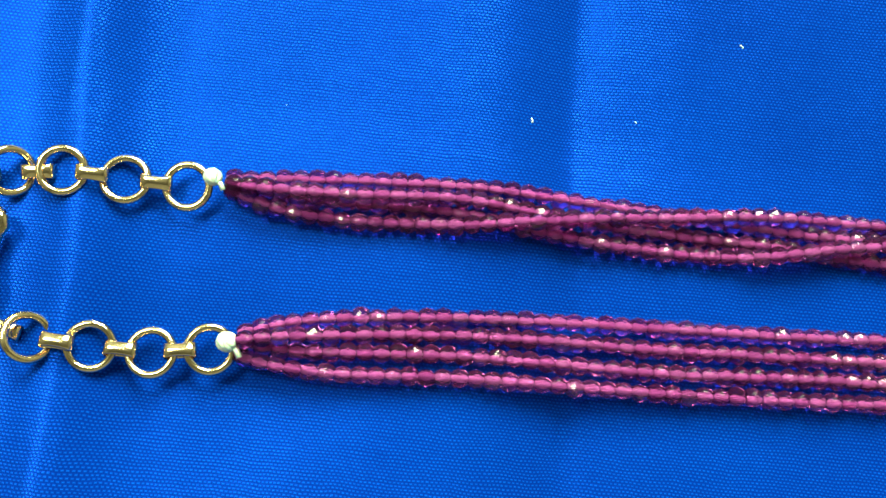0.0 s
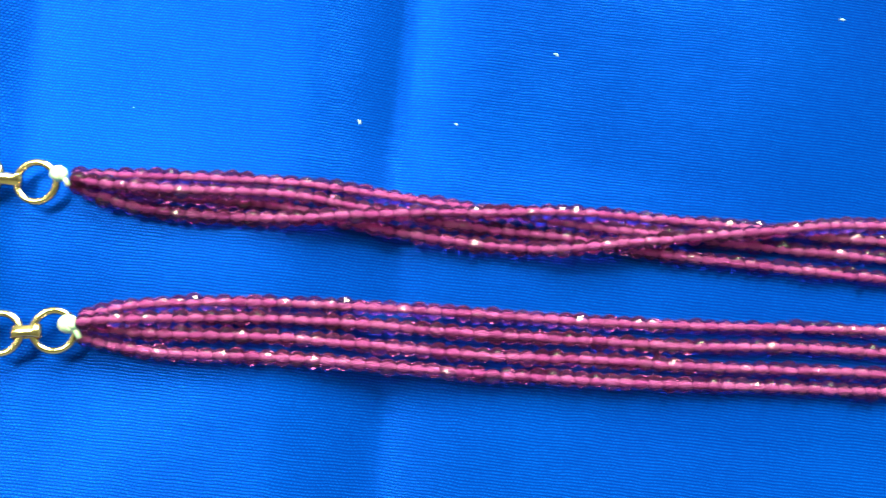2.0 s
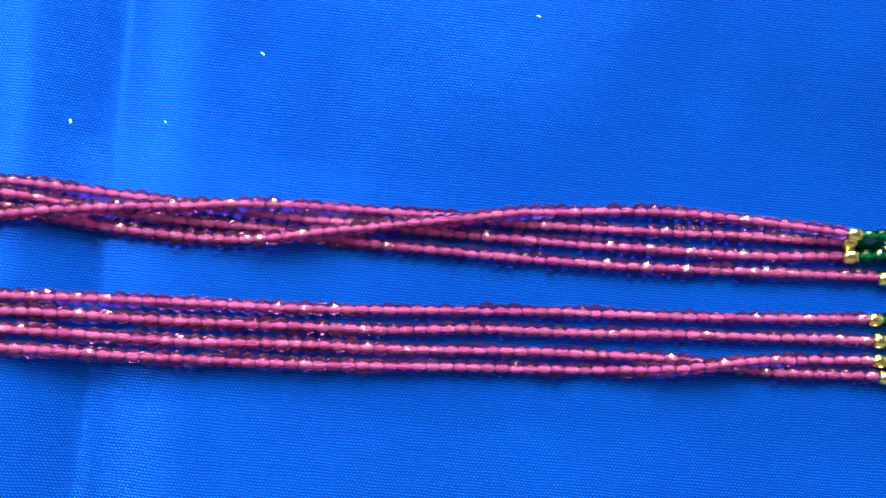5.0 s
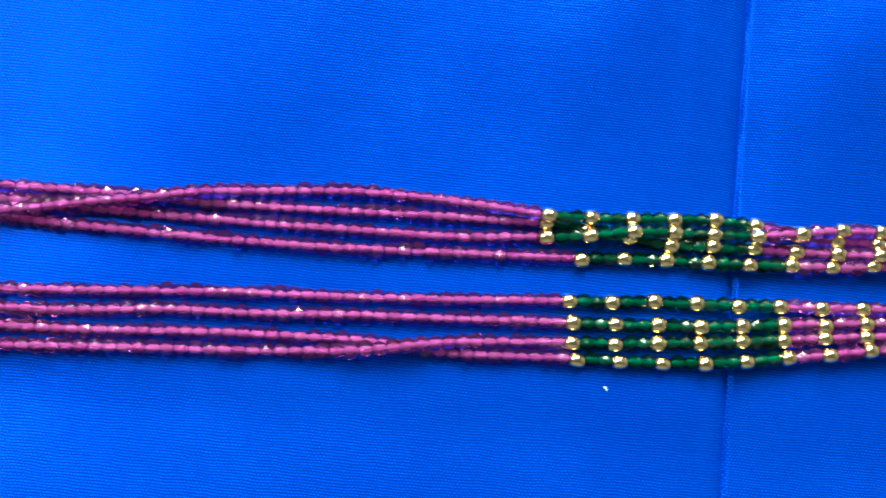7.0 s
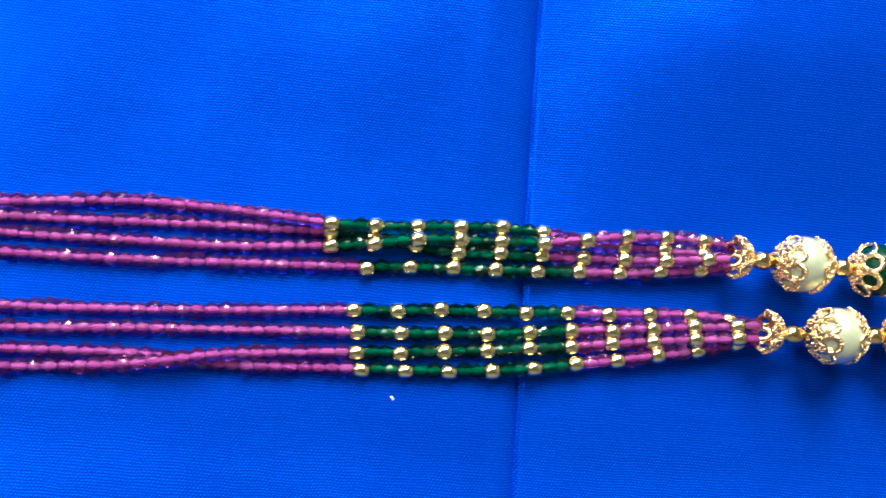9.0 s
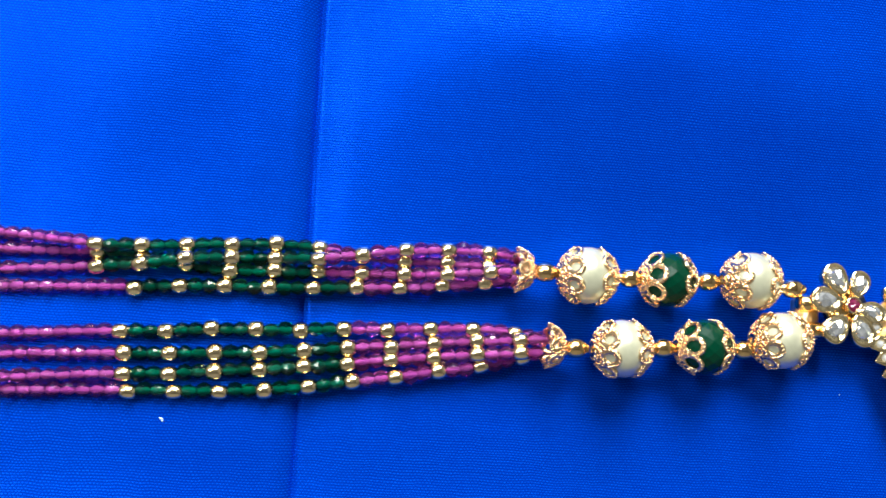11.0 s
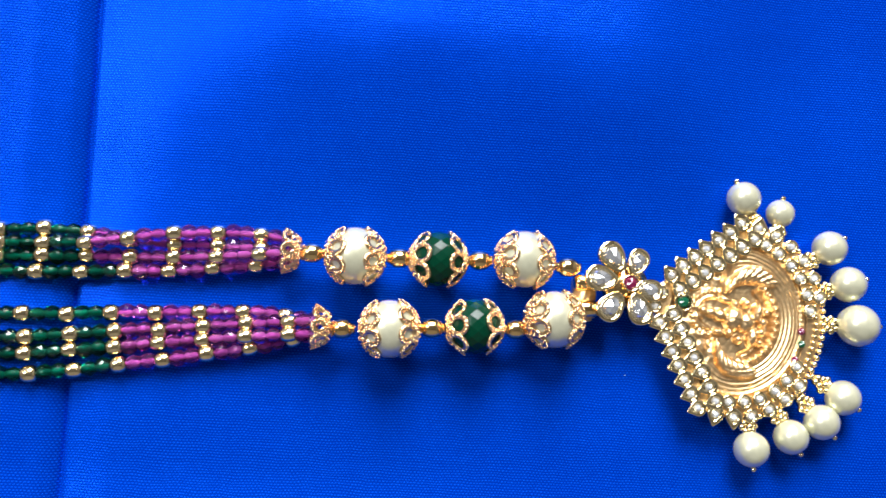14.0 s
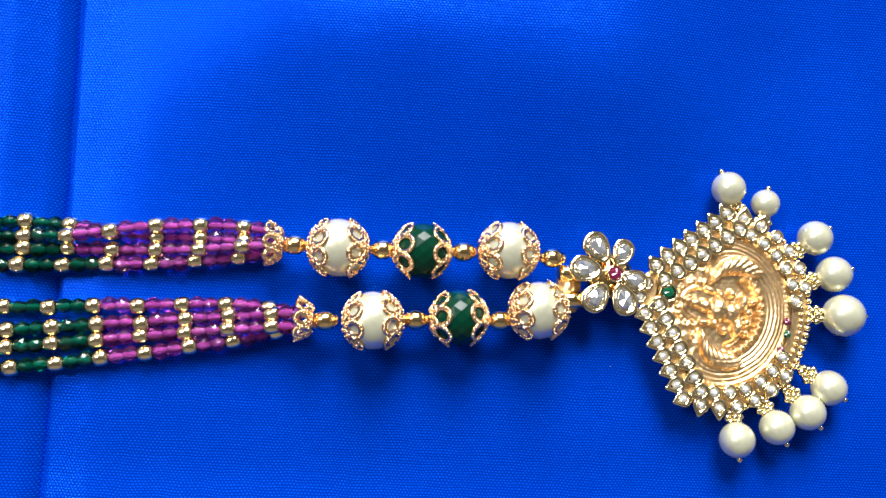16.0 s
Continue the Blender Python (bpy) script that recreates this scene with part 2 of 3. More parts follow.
def build_cloth():
    bm = bmesh.new()
    xs = [-260 + 2.2 * i for i in range(386)]
    xs = sorted([x for x in xs if not 184 < x < 224] + [184.5 + 0.5 * i for i in range(79)])
    ys = [-190 + 3.4 * j for j in range(126)]
    grid = [[bm.verts.new((x, y, cloth_height(x, y))) for y in ys] for x in xs]
    for a, b in zip(grid, grid[1:]):
        for j in range(len(ys) - 1):
            bm.faces.new((a[j], b[j], b[j + 1], a[j + 1]))
    ob = new("cloth", finish(bm, "cloth", SATIN))
    thick = ob.modifiers.new("thickness", "SOLIDIFY")
    thick.thickness, thick.offset = 0.0004, -1
    return tagged(ob, "royal blue woven satin cloth with soft creases spread on the floor", "cloth", kind="structure")


build_cloth()


# ---- floor, walls and ceiling out of view, added to close the place ----
def box(name, x0, x1, y0, y1, z0, z1, mat, label, category):
    bm = bmesh.new()
    bmesh.ops.create_cube(bm, size=1.0)
    bm.transform(Matrix.Translation(((x0 + x1) / 2, (y0 + y1) / 2, (z0 + z1) / 2)) @ Matrix.Diagonal((x1 - x0, y1 - y0, z1 - z0, 1)))
    bm.transform(Matrix.Scale(1000, 4))
    return tagged(new(name, finish(bm, name, mat, False)), label, category, kind="structure")


FZ = -0.0078
box("floor", -1.1, 2.0, -1.6, 3.1, FZ - 0.1, FZ, FLOOR, "plain grey stone floor under the blue cloth", "floor")
box("ceiling", -1.1, 2.0, -1.6, 3.1, 3.1, 3.2, CEILING, "plain grey plaster ceiling added out of view to close the place", "ceiling")
box("wall_east", 2.0, 2.1, -1.6, 3.1, FZ, 3.1, PLASTER, "plain beige painted wall added out of view to close the place", "wall")
box("wall_south", -1.1, 2.0, -1.7, -1.6, FZ, 3.1, PLASTER, "plain beige painted wall added out of view to close the place", "wall")


def wall_with_window(name, turn, lo, hi, w0, w1, z0, z1, off):
    """A wall along the local x axis at y = off, with one window opening through it."""
    bm = bmesh.new()
    for x0, x1, a, b in ((lo, w0, FZ, 3.1), (w1, hi, FZ, 3.1), (w0, w1, FZ, z0), (w0, w1, z1, 3.1)):
        bmesh.ops.create_cube(bm, size=1.0, matrix=Matrix.Translation(((x0 + x1) / 2, off + 0.05, (a + b) / 2)) @ Matrix.Diagonal((x1 - x0, 0.1, b - a, 1)))
    bm.transform(Matrix.Rotation(radians(turn), 4, "Z"))
    bm.transform(Matrix.Scale(1000, 4))
    tagged(new(name, finish(bm, name, PLASTER, False)), "beige painted wall with a window opening, added out of view", "wall", kind="structure")


wall_with_window("wall_north", 0, -1.1, 2.0, -0.62, 0.92, 1.15, 2.95, 3.1)
# this opening is added to go with the west lamp
wall_with_window("wall_west", 90, -1.6, 3.1, 0.15, 1.00, 1.25, 2.00, 1.1)

# ---- the necklace ----
necklace = tagged(new("necklace"), "purple and green crystal bead necklace with gold pendant on satin", "necklace")

BEAD_R, BEAD_L, GOLD_L = 1.40, 2.60, 3.10
# each strand: first x, last x, and its sideways course at even steps between them, in millimetres
STRANDS = {
    "A": (-35.7, 244.1, (11.1, 12.5, 12.6, 13.4, 14.0, 14.2, 15.0, 15.2, 15.0, 14.8, 14.4, 14.3, 14.3, 14.5, 13.9, 14.1, 13.9, 14.0, 14.2, 14.0, 13.8, 13.9, 14.2, 14.3, 14.5, 14.6, 14.8, 15.4, 15.4, 15.5, 15.7, 16.1, 17.0, 17.6, 18.1, 19.3, 20.6, 20.8, 21.4, 22.8, 23.0, 23.6, 24.3, 24.8, 25.5, 26.3, 27.3, 25.5)),
    "B": (-35.6, 244.3, (10.7, 9.8, 9.9, 10.4, 10.9, 11.5, 12.4, 12.3, 12.2, 11.9, 11.2, 11.2, 11.0, 10.9, 10.8, 10.8, 10.8, 10.6, 10.3, 10.3, 10.6, 10.6, 10.6, 10.7, 10.8, 11.1, 11.3, 11.5, 11.9, 12.4, 12.7, 13.1, 13.5, 13.9, 14.2, 14.7, 15.5, 16.0, 16.2, 16.4, 16.8, 17.3, 17.8, 18.1, 18.8, 19.5, 20.1, 22.6)),
    "C": (-35.6, 244.2, (10.3, 7.8, 7.2, 6.8, 6.9, 7.6, 8.5, 9.3, 9.9, 10.6, 12.1, 12.8, 13.5, 14.3, 15.0, 15.6, 16.1, 16.4, 16.7, 17.0, 17.3, 17.3, 17.4, 17.5, 17.7, 17.8, 18.2, 18.6, 19.1, 19.5, 19.7, 19.9, 20.4, 21.0, 21.3, 21.0, 19.4, 19.2, 19.3, 19.5, 19.9, 20.2, 20.5, 21.1, 21.6, 22.2, 22.5, 23.8)),
    "D": (-35.6, 244.2, (10.5, 9.3, 9.2, 9.7, 10.4, 10.8, 10.6, 10.2, 9.3, 8.5, 8.2, 8.1, 7.9, 8.0, 8.7, 9.6, 10.8, 12.0, 13.5, 14.6, 15.8, 17.1, 18.0, 19.4, 20.8, 20.9, 22.0, 23.0, 23.0, 22.9, 23.0, 23.0, 22.5, 21.4, 21.4, 21.9, 23.4, 23.6, 24.0, 24.8, 24.5, 23.8, 23.2, 23.1, 23.7, 24.1, 24.2, 24.6)),
    "E": (-30.3, 250.7, (-13.4, -10.1, -8.9, -8.1, -7.4, -6.5, -6.1, -5.8, -5.3, -4.8, -4.6, -4.4, -3.9, -3.7, -3.4, -3.1, -2.6, -2.1, -1.6, -1.0, -0.4, 0.1, 0.6, 1.6, 1.6, 1.9, 2.3, 2.8, 3.3, 3.7, 4.2, 4.8, 5.5, 6.1, 6.5, 6.9, 7.7, 8.0, 8.4, 8.7, 9.5, 9.9, 10.1, 10.6, 11.2, 11.6, 11.2, 10.2)),
    "F": (-30.3, 250.7, (-13.8, -13.2, -12.0, -10.8, -10.0, -9.3, -8.8, -8.6, -8.2, -8.0, -7.9, -8.0, -7.3, -7.1, -6.7, -6.3, -6.1, -5.7, -5.6, -4.7, -3.6, -2.8, -2.9, -2.8, -2.3, -1.7, -1.0, -0.4, -0.2, 0.1, 0.5, 1.0, 1.8, 1.8, 2.0, 2.8, 3.1, 3.5, 4.0, 4.8, 5.6, 6.5, 7.1, 7.9, 8.6, 9.2, 10.4, 9.7)),
    "G": (-30.2, 250.8, (-14.3, -14.3, -13.8, -13.5, -13.5, -12.2, -12.0, -12.0, -11.8, -11.6, -11.6, -11.5, -11.1, -10.8, -9.9, -9.7, -9.0, -9.2, -8.9, -8.4, -7.8, -7.2, -6.8, -6.3, -6.0, -6.0, -5.8, -5.6, -5.6, -5.7, -5.7, -5.6, -5.3, -4.9, -4.4, -4.2, -4.0, -3.6, -3.3, -2.1, -1.0, -0.1, 1.0, 2.3, 3.5, 4.7, 6.4, 8.3)),
    "H": (-30.1, 250.7, (-15.1, -17.4, -17.8, -17.3, -16.5, -15.9, -15.5, -15.3, -15.2, -14.9, -14.9, -14.6, -14.2, -14.0, -13.5, -13.4, -12.9, -12.4, -12.0, -11.4, -10.8, -10.4, -10.1, -9.7, -9.2, -8.5, -7.6, -6.7, -5.9, -4.9, -4.0, -3.1, -2.5, -1.9, -1.4, -1.1, -0.3, 0.3, 1.0, 1.7, 2.5, 3.6, 4.7, 5.3, 6.0, 6.7, 6.9, 8.8)),
}
FIRST_GOLD = {"A": 164.1, "B": 171.3, "C": 163.9, "D": 163.9, "E": 169.6, "F": 170.7, "G": 172.1, "H": 170.9}
# which strand rides over which, along x
LAYERS = {
    "A": ((-40, 0), (156, 0), (166, 1), (260, 1)),
    "B": ((-40, 1), (12, 1), (25, 0), (260, 0)),
    "C": ((-40, 0), (8, 0), (19, 1.3), (86, 1.2), (100, 0), (206, 0), (215, 1), (260, 1)),
    "D": ((-40, 0), (44, 0), (57, 1.2), (80, 2), (103, 1.4), (118, 0.2), (148, 0.8), (158, 2.0), (200, 1.8), (214, 0), (260, 0)),
    "E": ((-40, 0), (260, 0)),
    "F": ((-40, 0.6), (-15, 0.2), (0, 0), (220, 0), (236, 1), (260, 1)),
    "G": ((-40, 0), (260, 0)),
    "H": ((-40, 0), (122, 0), (134, 1), (174, 0.3), (220, 0.2), (240, 1), (260, 1)),
}


def crystal_mesh(name, mat):
    """A cut rondelle with a bored hole: two rows of facets and flat ends."""
    h, n = BEAD_L / 2 - 0.015, 10
    bm = bmesh.new()
    rings = []
    for x, q, turn in ((-h, 0.38, 0), (-h, 0.98, 0), (-h * 0.64, 1.31, 0.5), (0.0, 1.56, 0), (h * 0.64, 1.31, 0.5), (h, 0.98, 0), (h, 0.38, 0)):
        rings.append(([bm.verts.new((x, q * math.cos(a), q * math.sin(a))) for a in (2 * math.pi * (i + turn) / n for i in range(n))], turn))
    for (a, ta), (b, tb) in zip(rings, rings[1:]):
        for i in range(n):
            j = (i + 1) % n
            if ta == tb:
                bm.faces.new((a[i], a[j], b[j], b[i]))
            elif tb > ta:
                bm.faces.new((a[i], a[j], b[i]))
                bm.faces.new((a[j], b[j], b[i]))
            else:
                bm.faces.new((b[i], b[j], a[i]))
                bm.faces.new((b[j], a[j], a[i]))
    return finish(bm, name, mat, False)


def gold_mesh():
    profile = [(-1.50, 0.45), (-1.55, 0.78), (-1.46, 1.08), (-1.15, 1.38), (-0.6, 1.54), (0, 1.58), (0.6, 1.54), (1.15, 1.38), (1.46, 1.08), (1.55, 0.78), (1.50, 0.45)]
    return finish(lathe(profile, 16, closed=True), "gold_bead", BRIGHT_GOLD)


PURPLE_BEAD, GREEN_BEAD, GOLD_BEAD = crystal_mesh("crystal_bead", PURPLE), crystal_mesh("crystal_bead", GREEN), gold_mesh()


def smooth_course(x0, x1, ys):
    """Fine samples of a strand's course with the length along it."""
    n = len(ys)
    xs = np.linspace(x0, x1, n)
    fine = np.linspace(x0, x1, 1600)
    y = np.asarray(ys, float)
    slope = np.gradient(y, xs)
    k = np.clip(np.searchsorted(xs, fine) - 1, 0, n - 2)
    h = xs[1] - xs[0]
    t = (fine - xs[k]) / h
    out = (2 * t**3 - 3 * t**2 + 1) * y[k] + (t**3 - 2 * t**2 + t) * h * slope[k] + (3 * t**2 - 2 * t**3) * y[k + 1] + (t**3 - t**2) * h * slope[k + 1]
    length = np.r_[0, np.cumsum(np.hypot(np.diff(fine), np.diff(out)))]
    return fine, out, length


def bead_row(key):
    """Kinds and places along one strand: purple, then gold and green, then gold and purple."""
    x0, x1, ys = STRANDS[key]
    fx, fy, fl = smooth_course(x0, x1, ys)
    at_gold = np.interp(FIRST_GOLD[key], fx, fl)
    row = []
    n = int(round((at_gold - GOLD_L / 2 - 0.4) / BEAD_L))
    pitch = (at_gold - GOLD_L / 2 - 0.4) / n
    row += [("p", 0.4 + pitch * (i + 0.5)) for i in range(n)]
    s = at_gold
    for seg in range(9):
        row.append(("g", s))
        kind = "e" if seg < 5 else "p"
        row += [(kind, s + GOLD_L / 2 + BEAD_L * 0.5), (kind, s + GOLD_L / 2 + BEAD_L * 1.5)]
        s += GOLD_L + 2 * BEAD_L
    row.append(("g", s))
    s += GOLD_L / 2 + BEAD_L / 2
    while s < fl[-1]:
        row.append(("p", s))
        s += BEAD_L
    row = [(k, a) for k, a in row if a < fl[-1] - 0.8]
    pos = np.array([(np.interp(a, fl, fx), np.interp(a, fl, fy)) for _, a in row])
    return [k for k, _ in row], pos


def settle(rows):
    """Lay the strands over each other: beads of different strands are pushed apart, mostly upwards."""
    where, owner, base = [], [], []
    for n, (key, (kinds, pos)) in enumerate(rows.items()):
        lx, lz = zip(*LAYERS[key])
        for x, y in pos:
            where.append((x, y, BEAD_R + 1.75 * float(np.interp(x, lx, lz))))
            owner.append(n)
            base.append(max(cloth_height(x, y), -0.8))
    p, owner, base = np.array(where), np.array(owner), np.array(base)
    p[:, 2] += base
    near = [np.nonzero((abs(p[:, 0] - q[0]) < 4) & (owner > o))[0] for q, o in zip(p, owner)]
    a = np.concatenate([np.full(len(b), i) for i, b in enumerate(near)])
    b = np.concatenate(near)
    gather = np.clip((p[a, 0] + 39) / 14, 0.3, 1.0)
    for _ in range(140):
        d = p[b] - p[a]
        dist = np.maximum(np.linalg.norm(d, axis=1), 0.05)
        gap = np.maximum(2.72 * gather - dist, 0)
        push = d / dist[:, None] * (gap * 0.22)[:, None]
        push[:, 0] = 0
        push[:, 1] *= 0.16
        push[:, 2] += np.sign(d[:, 2] + 1e-4) * gap * 0.05
        np.add.at(p, b, push)
        np.add.at(p, a, -push)
        p[:, 2] -= 0.02
        for n in range(len(rows)):
            z = p[owner == n]
            s = z.copy()
            s[1:-1] = 0.25 * z[:-2] + 0.5 * z[1:-1] + 0.25 * z[2:]
            p[owner == n] = 0.6 * z + 0.4 * np.c_[z[:, 0], 0.7 * z[:, 1] + 0.3 * s[:, 1], s[:, 2]]
        p[:, 2] = np.maximum(p[:, 2], base + BEAD_R)
    return {key: p[owner == n] for n, key in enumerate(rows)}


def build_strands():
    rng = random.Random(4)
    rows = {key: bead_row(key) for key in STRANDS}
    placed = settle(rows)
    for key, (kinds, _) in rows.items():
        pts = placed[key]
        core, radii = [], []
        for k in range(len(pts)):
            d = (pts[min(k + 1, len(pts) - 1)] - pts[max(k - 1, 0)]) * (0.5 if 0 < k < len(pts) - 1 else 1.0)
            # thread swells inside each bead, shaping in the bright look of the lit bore
            for off, q in ((-0.48, 0.10), (-0.38, 0.30), (-0.2, 0.42), (0.0, 0.45), (0.2, 0.42), (0.38, 0.30), (0.48, 0.10)):
                core.append(pts[k] + off * d)
                radii.append(q)
        strand = place("strand", finish(tube(bmesh.new(), core, 0.5, 8, radii=radii), "thread", THREAD_CORE), necklace, label="strand of cut crystal beads on a pale thread")
        for k, kind in enumerate(kinds):
            d = pts[min(k + 1, len(pts) - 1)] - pts[max(k - 1, 0)]
            d = d / np.linalg.norm(d) + np.array([rng.gauss(0, 0.05) for _ in range(3)])
            at = pts[k] + np.array([0, rng.gauss(0, 0.14), abs(rng.gauss(0, 0.08))])
            m = axis_pose(at, d, rng.uniform(0, 6.28))
            size = rng.uniform(0.90, 1.08)
            me = {"p": PURPLE_BEAD, "e": GREEN_BEAD, "g": GOLD_BEAD}[kind]
            place("gold_bead" if kind == "g" else "crystal_bead", me, strand, m @ Matrix.Diagonal((1, size, size, 1)))


build_strands()


# ---- large beads with filigree caps ----
def cap_mesh(name, R, reach, petals=7, band=0.46):
    """An openwork cap round the pole at -x: a pierced dome and flat granulated loops that hug the bead."""
    bm = bmesh.new()
    half = math.pi / petals

    def heading(theta, phi):
        return Vector((-math.cos(theta), math.sin(theta) * math.cos(phi), math.sin(theta) * math.sin(phi)))

    def loop(theta, phi, size, stretch, width, grains, grain):
        """A flat ring round a heading, drawn out towards the pole, with grains along its middle."""
        c = heading(theta, phi)
        t = heading(theta + math.pi / 2, phi)
        p = c.cross(t)

        def on(s, r, height):
            r *= 1 + (stretch - 1) * max(-math.cos(s), 0) ** 1.5
            w = 1 - 0.35 * max(-math.cos(s), 0) ** 2
            return (c * math.cos(r) + (t * math.cos(s) + p * w * math.sin(s)) * math.sin(r)).normalized() * (R + height)

        n, rows = 18, []
        for off, height in ((-width, 0.02), (-width, 0.30), (-0.45 * width, 0.42), (0.45 * width, 0.42), (width, 0.30), (width, 0.02)):
            rows.append([bm.verts.new(on(2 * math.pi * i / n, size + off / R, height)) for i in range(n)])
        for a, b in zip(rows, rows[1:] + rows[:1]):
            for i in range(n):
                bm.faces.new((a[i], a[(i + 1) % n], b[(i + 1) % n], b[i]))
        for i in range(grains):
            ball(bm, on(2 * math.pi * (i + 0.5) / grains, size + 0.25 * width / R, 0.44), grain, 6, 4)

    wide = math.sin(reach - 0.3) * half * 0.98
    size = wide - band * 0.75 / R
    for k in range(petals):
        f = 2 * half * k
        loop(reach - wide, f, size, 1.6, band, 15, 0.28)
        loop((reach - 2 * wide) * 0.95, f + half, size * 0.52, 1.2, band * 0.62, 8, 0.20)
        ball(bm, heading(reach - wide * 1.05, f + half) * (R + 0.36), 0.34, 7, 5)
    dome = [[bm.verts.new(heading(th, 2 * math.pi * i / 28) * (R + lift + 0.07 * (i % 2))) for i in range(28)]
            for th, lift in ((0.16, 0.0), (0.15, 0.45), (0.24, 0.52), (0.36, 0.36), (0.40, 0.02))]
    for a, b in zip(dome, dome[1:]):
        for i in range(28):
            bm.faces.new((a[i], a[(i + 1) % 28], b[(i + 1) % 28], b[i]))
    for i in range(10):
        ball(bm, heading(0.31, 2 * math.pi * i / 10) * (R + 0.50), 0.26, 6, 4)
    return finish(bm, name, PALE_GOLD)


R_PEARL, R_JADE = 5.55, 5.30
CAP_PEARL = cap_mesh("bead_cap", R_PEARL, 1.26, 8, 0.54)
CAP_JADE = cap_mesh("bead_cap", R_JADE, 1.24, 7, 0.46)
CAP_END = cap_mesh("strand_cap", 3.9, 1.50, 8, 0.5)
PEARL_MESH = finish(lathe(sphere_profile(R_PEARL, 28, 0.5), 40), "pearl_bead", PEARL)
SPACER_SIDE = [(-2.45, 0.55), (-2.4, 0.95), (-2.0, 1.0), (-1.85, 1.05), (-1.6, 1.42), (-1.0, 1.74), (-0.4, 1.86)]
SPACER = finish(lathe(SPACER_SIDE + [(-x, q) for x, q in reversed(SPACER_SIDE)], 22, closed=True), "spacer_bead", SPACER_GOLD)


def jade_mesh():
    """A round bead cut all over in flat facets."""
    bm, n, rings = bmesh.new(), 15, []
    for k, (x, q) in enumerate(sphere_profile(R_JADE, 12, 0.5)):
        turn = 0.5 * (k % 2)
        rings.append(([bm.verts.new((x, q * math.cos(a), q * math.sin(a))) for a in (2 * math.pi * (i + turn) / n for i in range(n))], turn))
    for (a, ta), (b, tb) in zip(rings, rings[1:]):
        for i in range(n):
            j = (i + 1) % n
            if tb > ta:
                bm.faces.new((a[i], a[j], b[i]))
                bm.faces.new((a[j], b[j], b[i]))
            else:
                bm.faces.new((b[i], b[j], a[i]))
                bm.faces.new((b[j], a[j], a[i]))
    bm.faces.new(rings[0][0])
    bm.faces.new(rings[-1][0])
    return finish(bm, "green_bead", JADE, False)


JADE_MESH = jade_mesh()
BIG = {
    "upper": (((256.7, 23.1), "pearl"), ((272.7, 23.6), "jade"), ((289.5, 24.7), "pearl")),
    "lower": (((264.2, 9.6), "pearl"), ((280.5, 11.1), "jade"), ((295.9, 13.4), "pearl")),
}
SPACERS = {
    "upper": ((248.4, 23.1), (265.2, 23.3), (280.8, 23.9), (298.2, 23.8)),
    "lower": ((255.2, 9.1), (272.3, 10.3), (288.5, 11.1)),
}


def build_big_beads():
    rng = random.Random(9)
    for side, beads in BIG.items():
        for (x, y), kind in beads:
            r = R_PEARL if kind == "pearl" else R_JADE
            along = (1, 0.03 if side == "upper" else 0.10, rng.uniform(-0.03, 0.03))
            m = axis_pose((x, y, r + 0.3 + max(cloth_height(x, y), -0.4)), along, rng.uniform(0, 1))
            if kind == "pearl":
                big = place("pearl_bead", PEARL_MESH, necklace, m, "cream pearl bead between two gold filigree caps")
            else:
                big = place("green_bead", JADE_MESH, necklace, m, "dark green faceted bead between two gold filigree caps")
            cap = CAP_PEARL if kind == "pearl" else CAP_JADE
            for flip in (0, math.pi):
                place("bead_cap", cap, big, m @ Matrix.Rotation(flip, 4, "Z") @ Matrix.Rotation(rng.uniform(0, 1), 4, "X"), "openwork gold filigree cap")
        for x, y in SPACERS[side]:
            place("spacer_bead", SPACER, necklace, axis_pose((x, y, 5.2), (1, 0.05, 0)), "polished round gold spacer bead")
    for (x, y), (dx, dy) in (((248.4, 23.3), (1, -0.02)), ((255.2, 9.2), (1, -0.05))):
        place("strand_cap", CAP_END, necklace, axis_pose((x - 6.0, y, 4.3), (-dx, -dy, 0)), "open gold filigree cap gathering the strands")


build_big_beads()


# ---- chain, knots and clasp ----
def ring_mesh():
    bm = tube(bmesh.new(), [(3.45 * math.cos(a), 3.45 * math.sin(a), 0) for a in (2 * math.pi * i / 40 for i in range(40))], 0.66, 10, True)
    return finish(bm, "chain_ring", CHAIN_GOLD)


def link_mesh():
    """A flat strip bent into a small closed loop that joins two rings."""
    bm = bmesh.new()
    a, c, w, t = 2.35, 0.95, 1.0, 0.22
    path = []
    for i in range(28):
        s = 2 * math.pi * i / 28
        cx, sz = math.cos(s), math.sin(s)
        path.append((a * math.copysign(abs(cx) ** 0.55, cx), c * math.copysign(abs(sz) ** 0.75, sz)))
    rings = []
    for k, (x, z) in enumerate(path):
        n = Vector((x / a**2, 0, z / c**2)).normalized()
        f = w * (0.98 + 0.26 * (x / a) ** 2)
        rings.append([bm.verts.new(Vector((x, y, z)) + n * o) for y, o in ((-f, 0), (-f * 0.86, t), (f * 0.86, t), (f, 0), (f * 0.86, -t), (-f * 0.86, -t))])
    for k in range(len(rings)):
        p, q = rings[k], rings[(k + 1) % len(rings)]
        for i in range(6):
            bm.faces.new((p[i], p[(i + 1) % 6], q[(i + 1) % 6], q[i]))
    return finish(bm, "chain_link", CHAIN_GOLD)


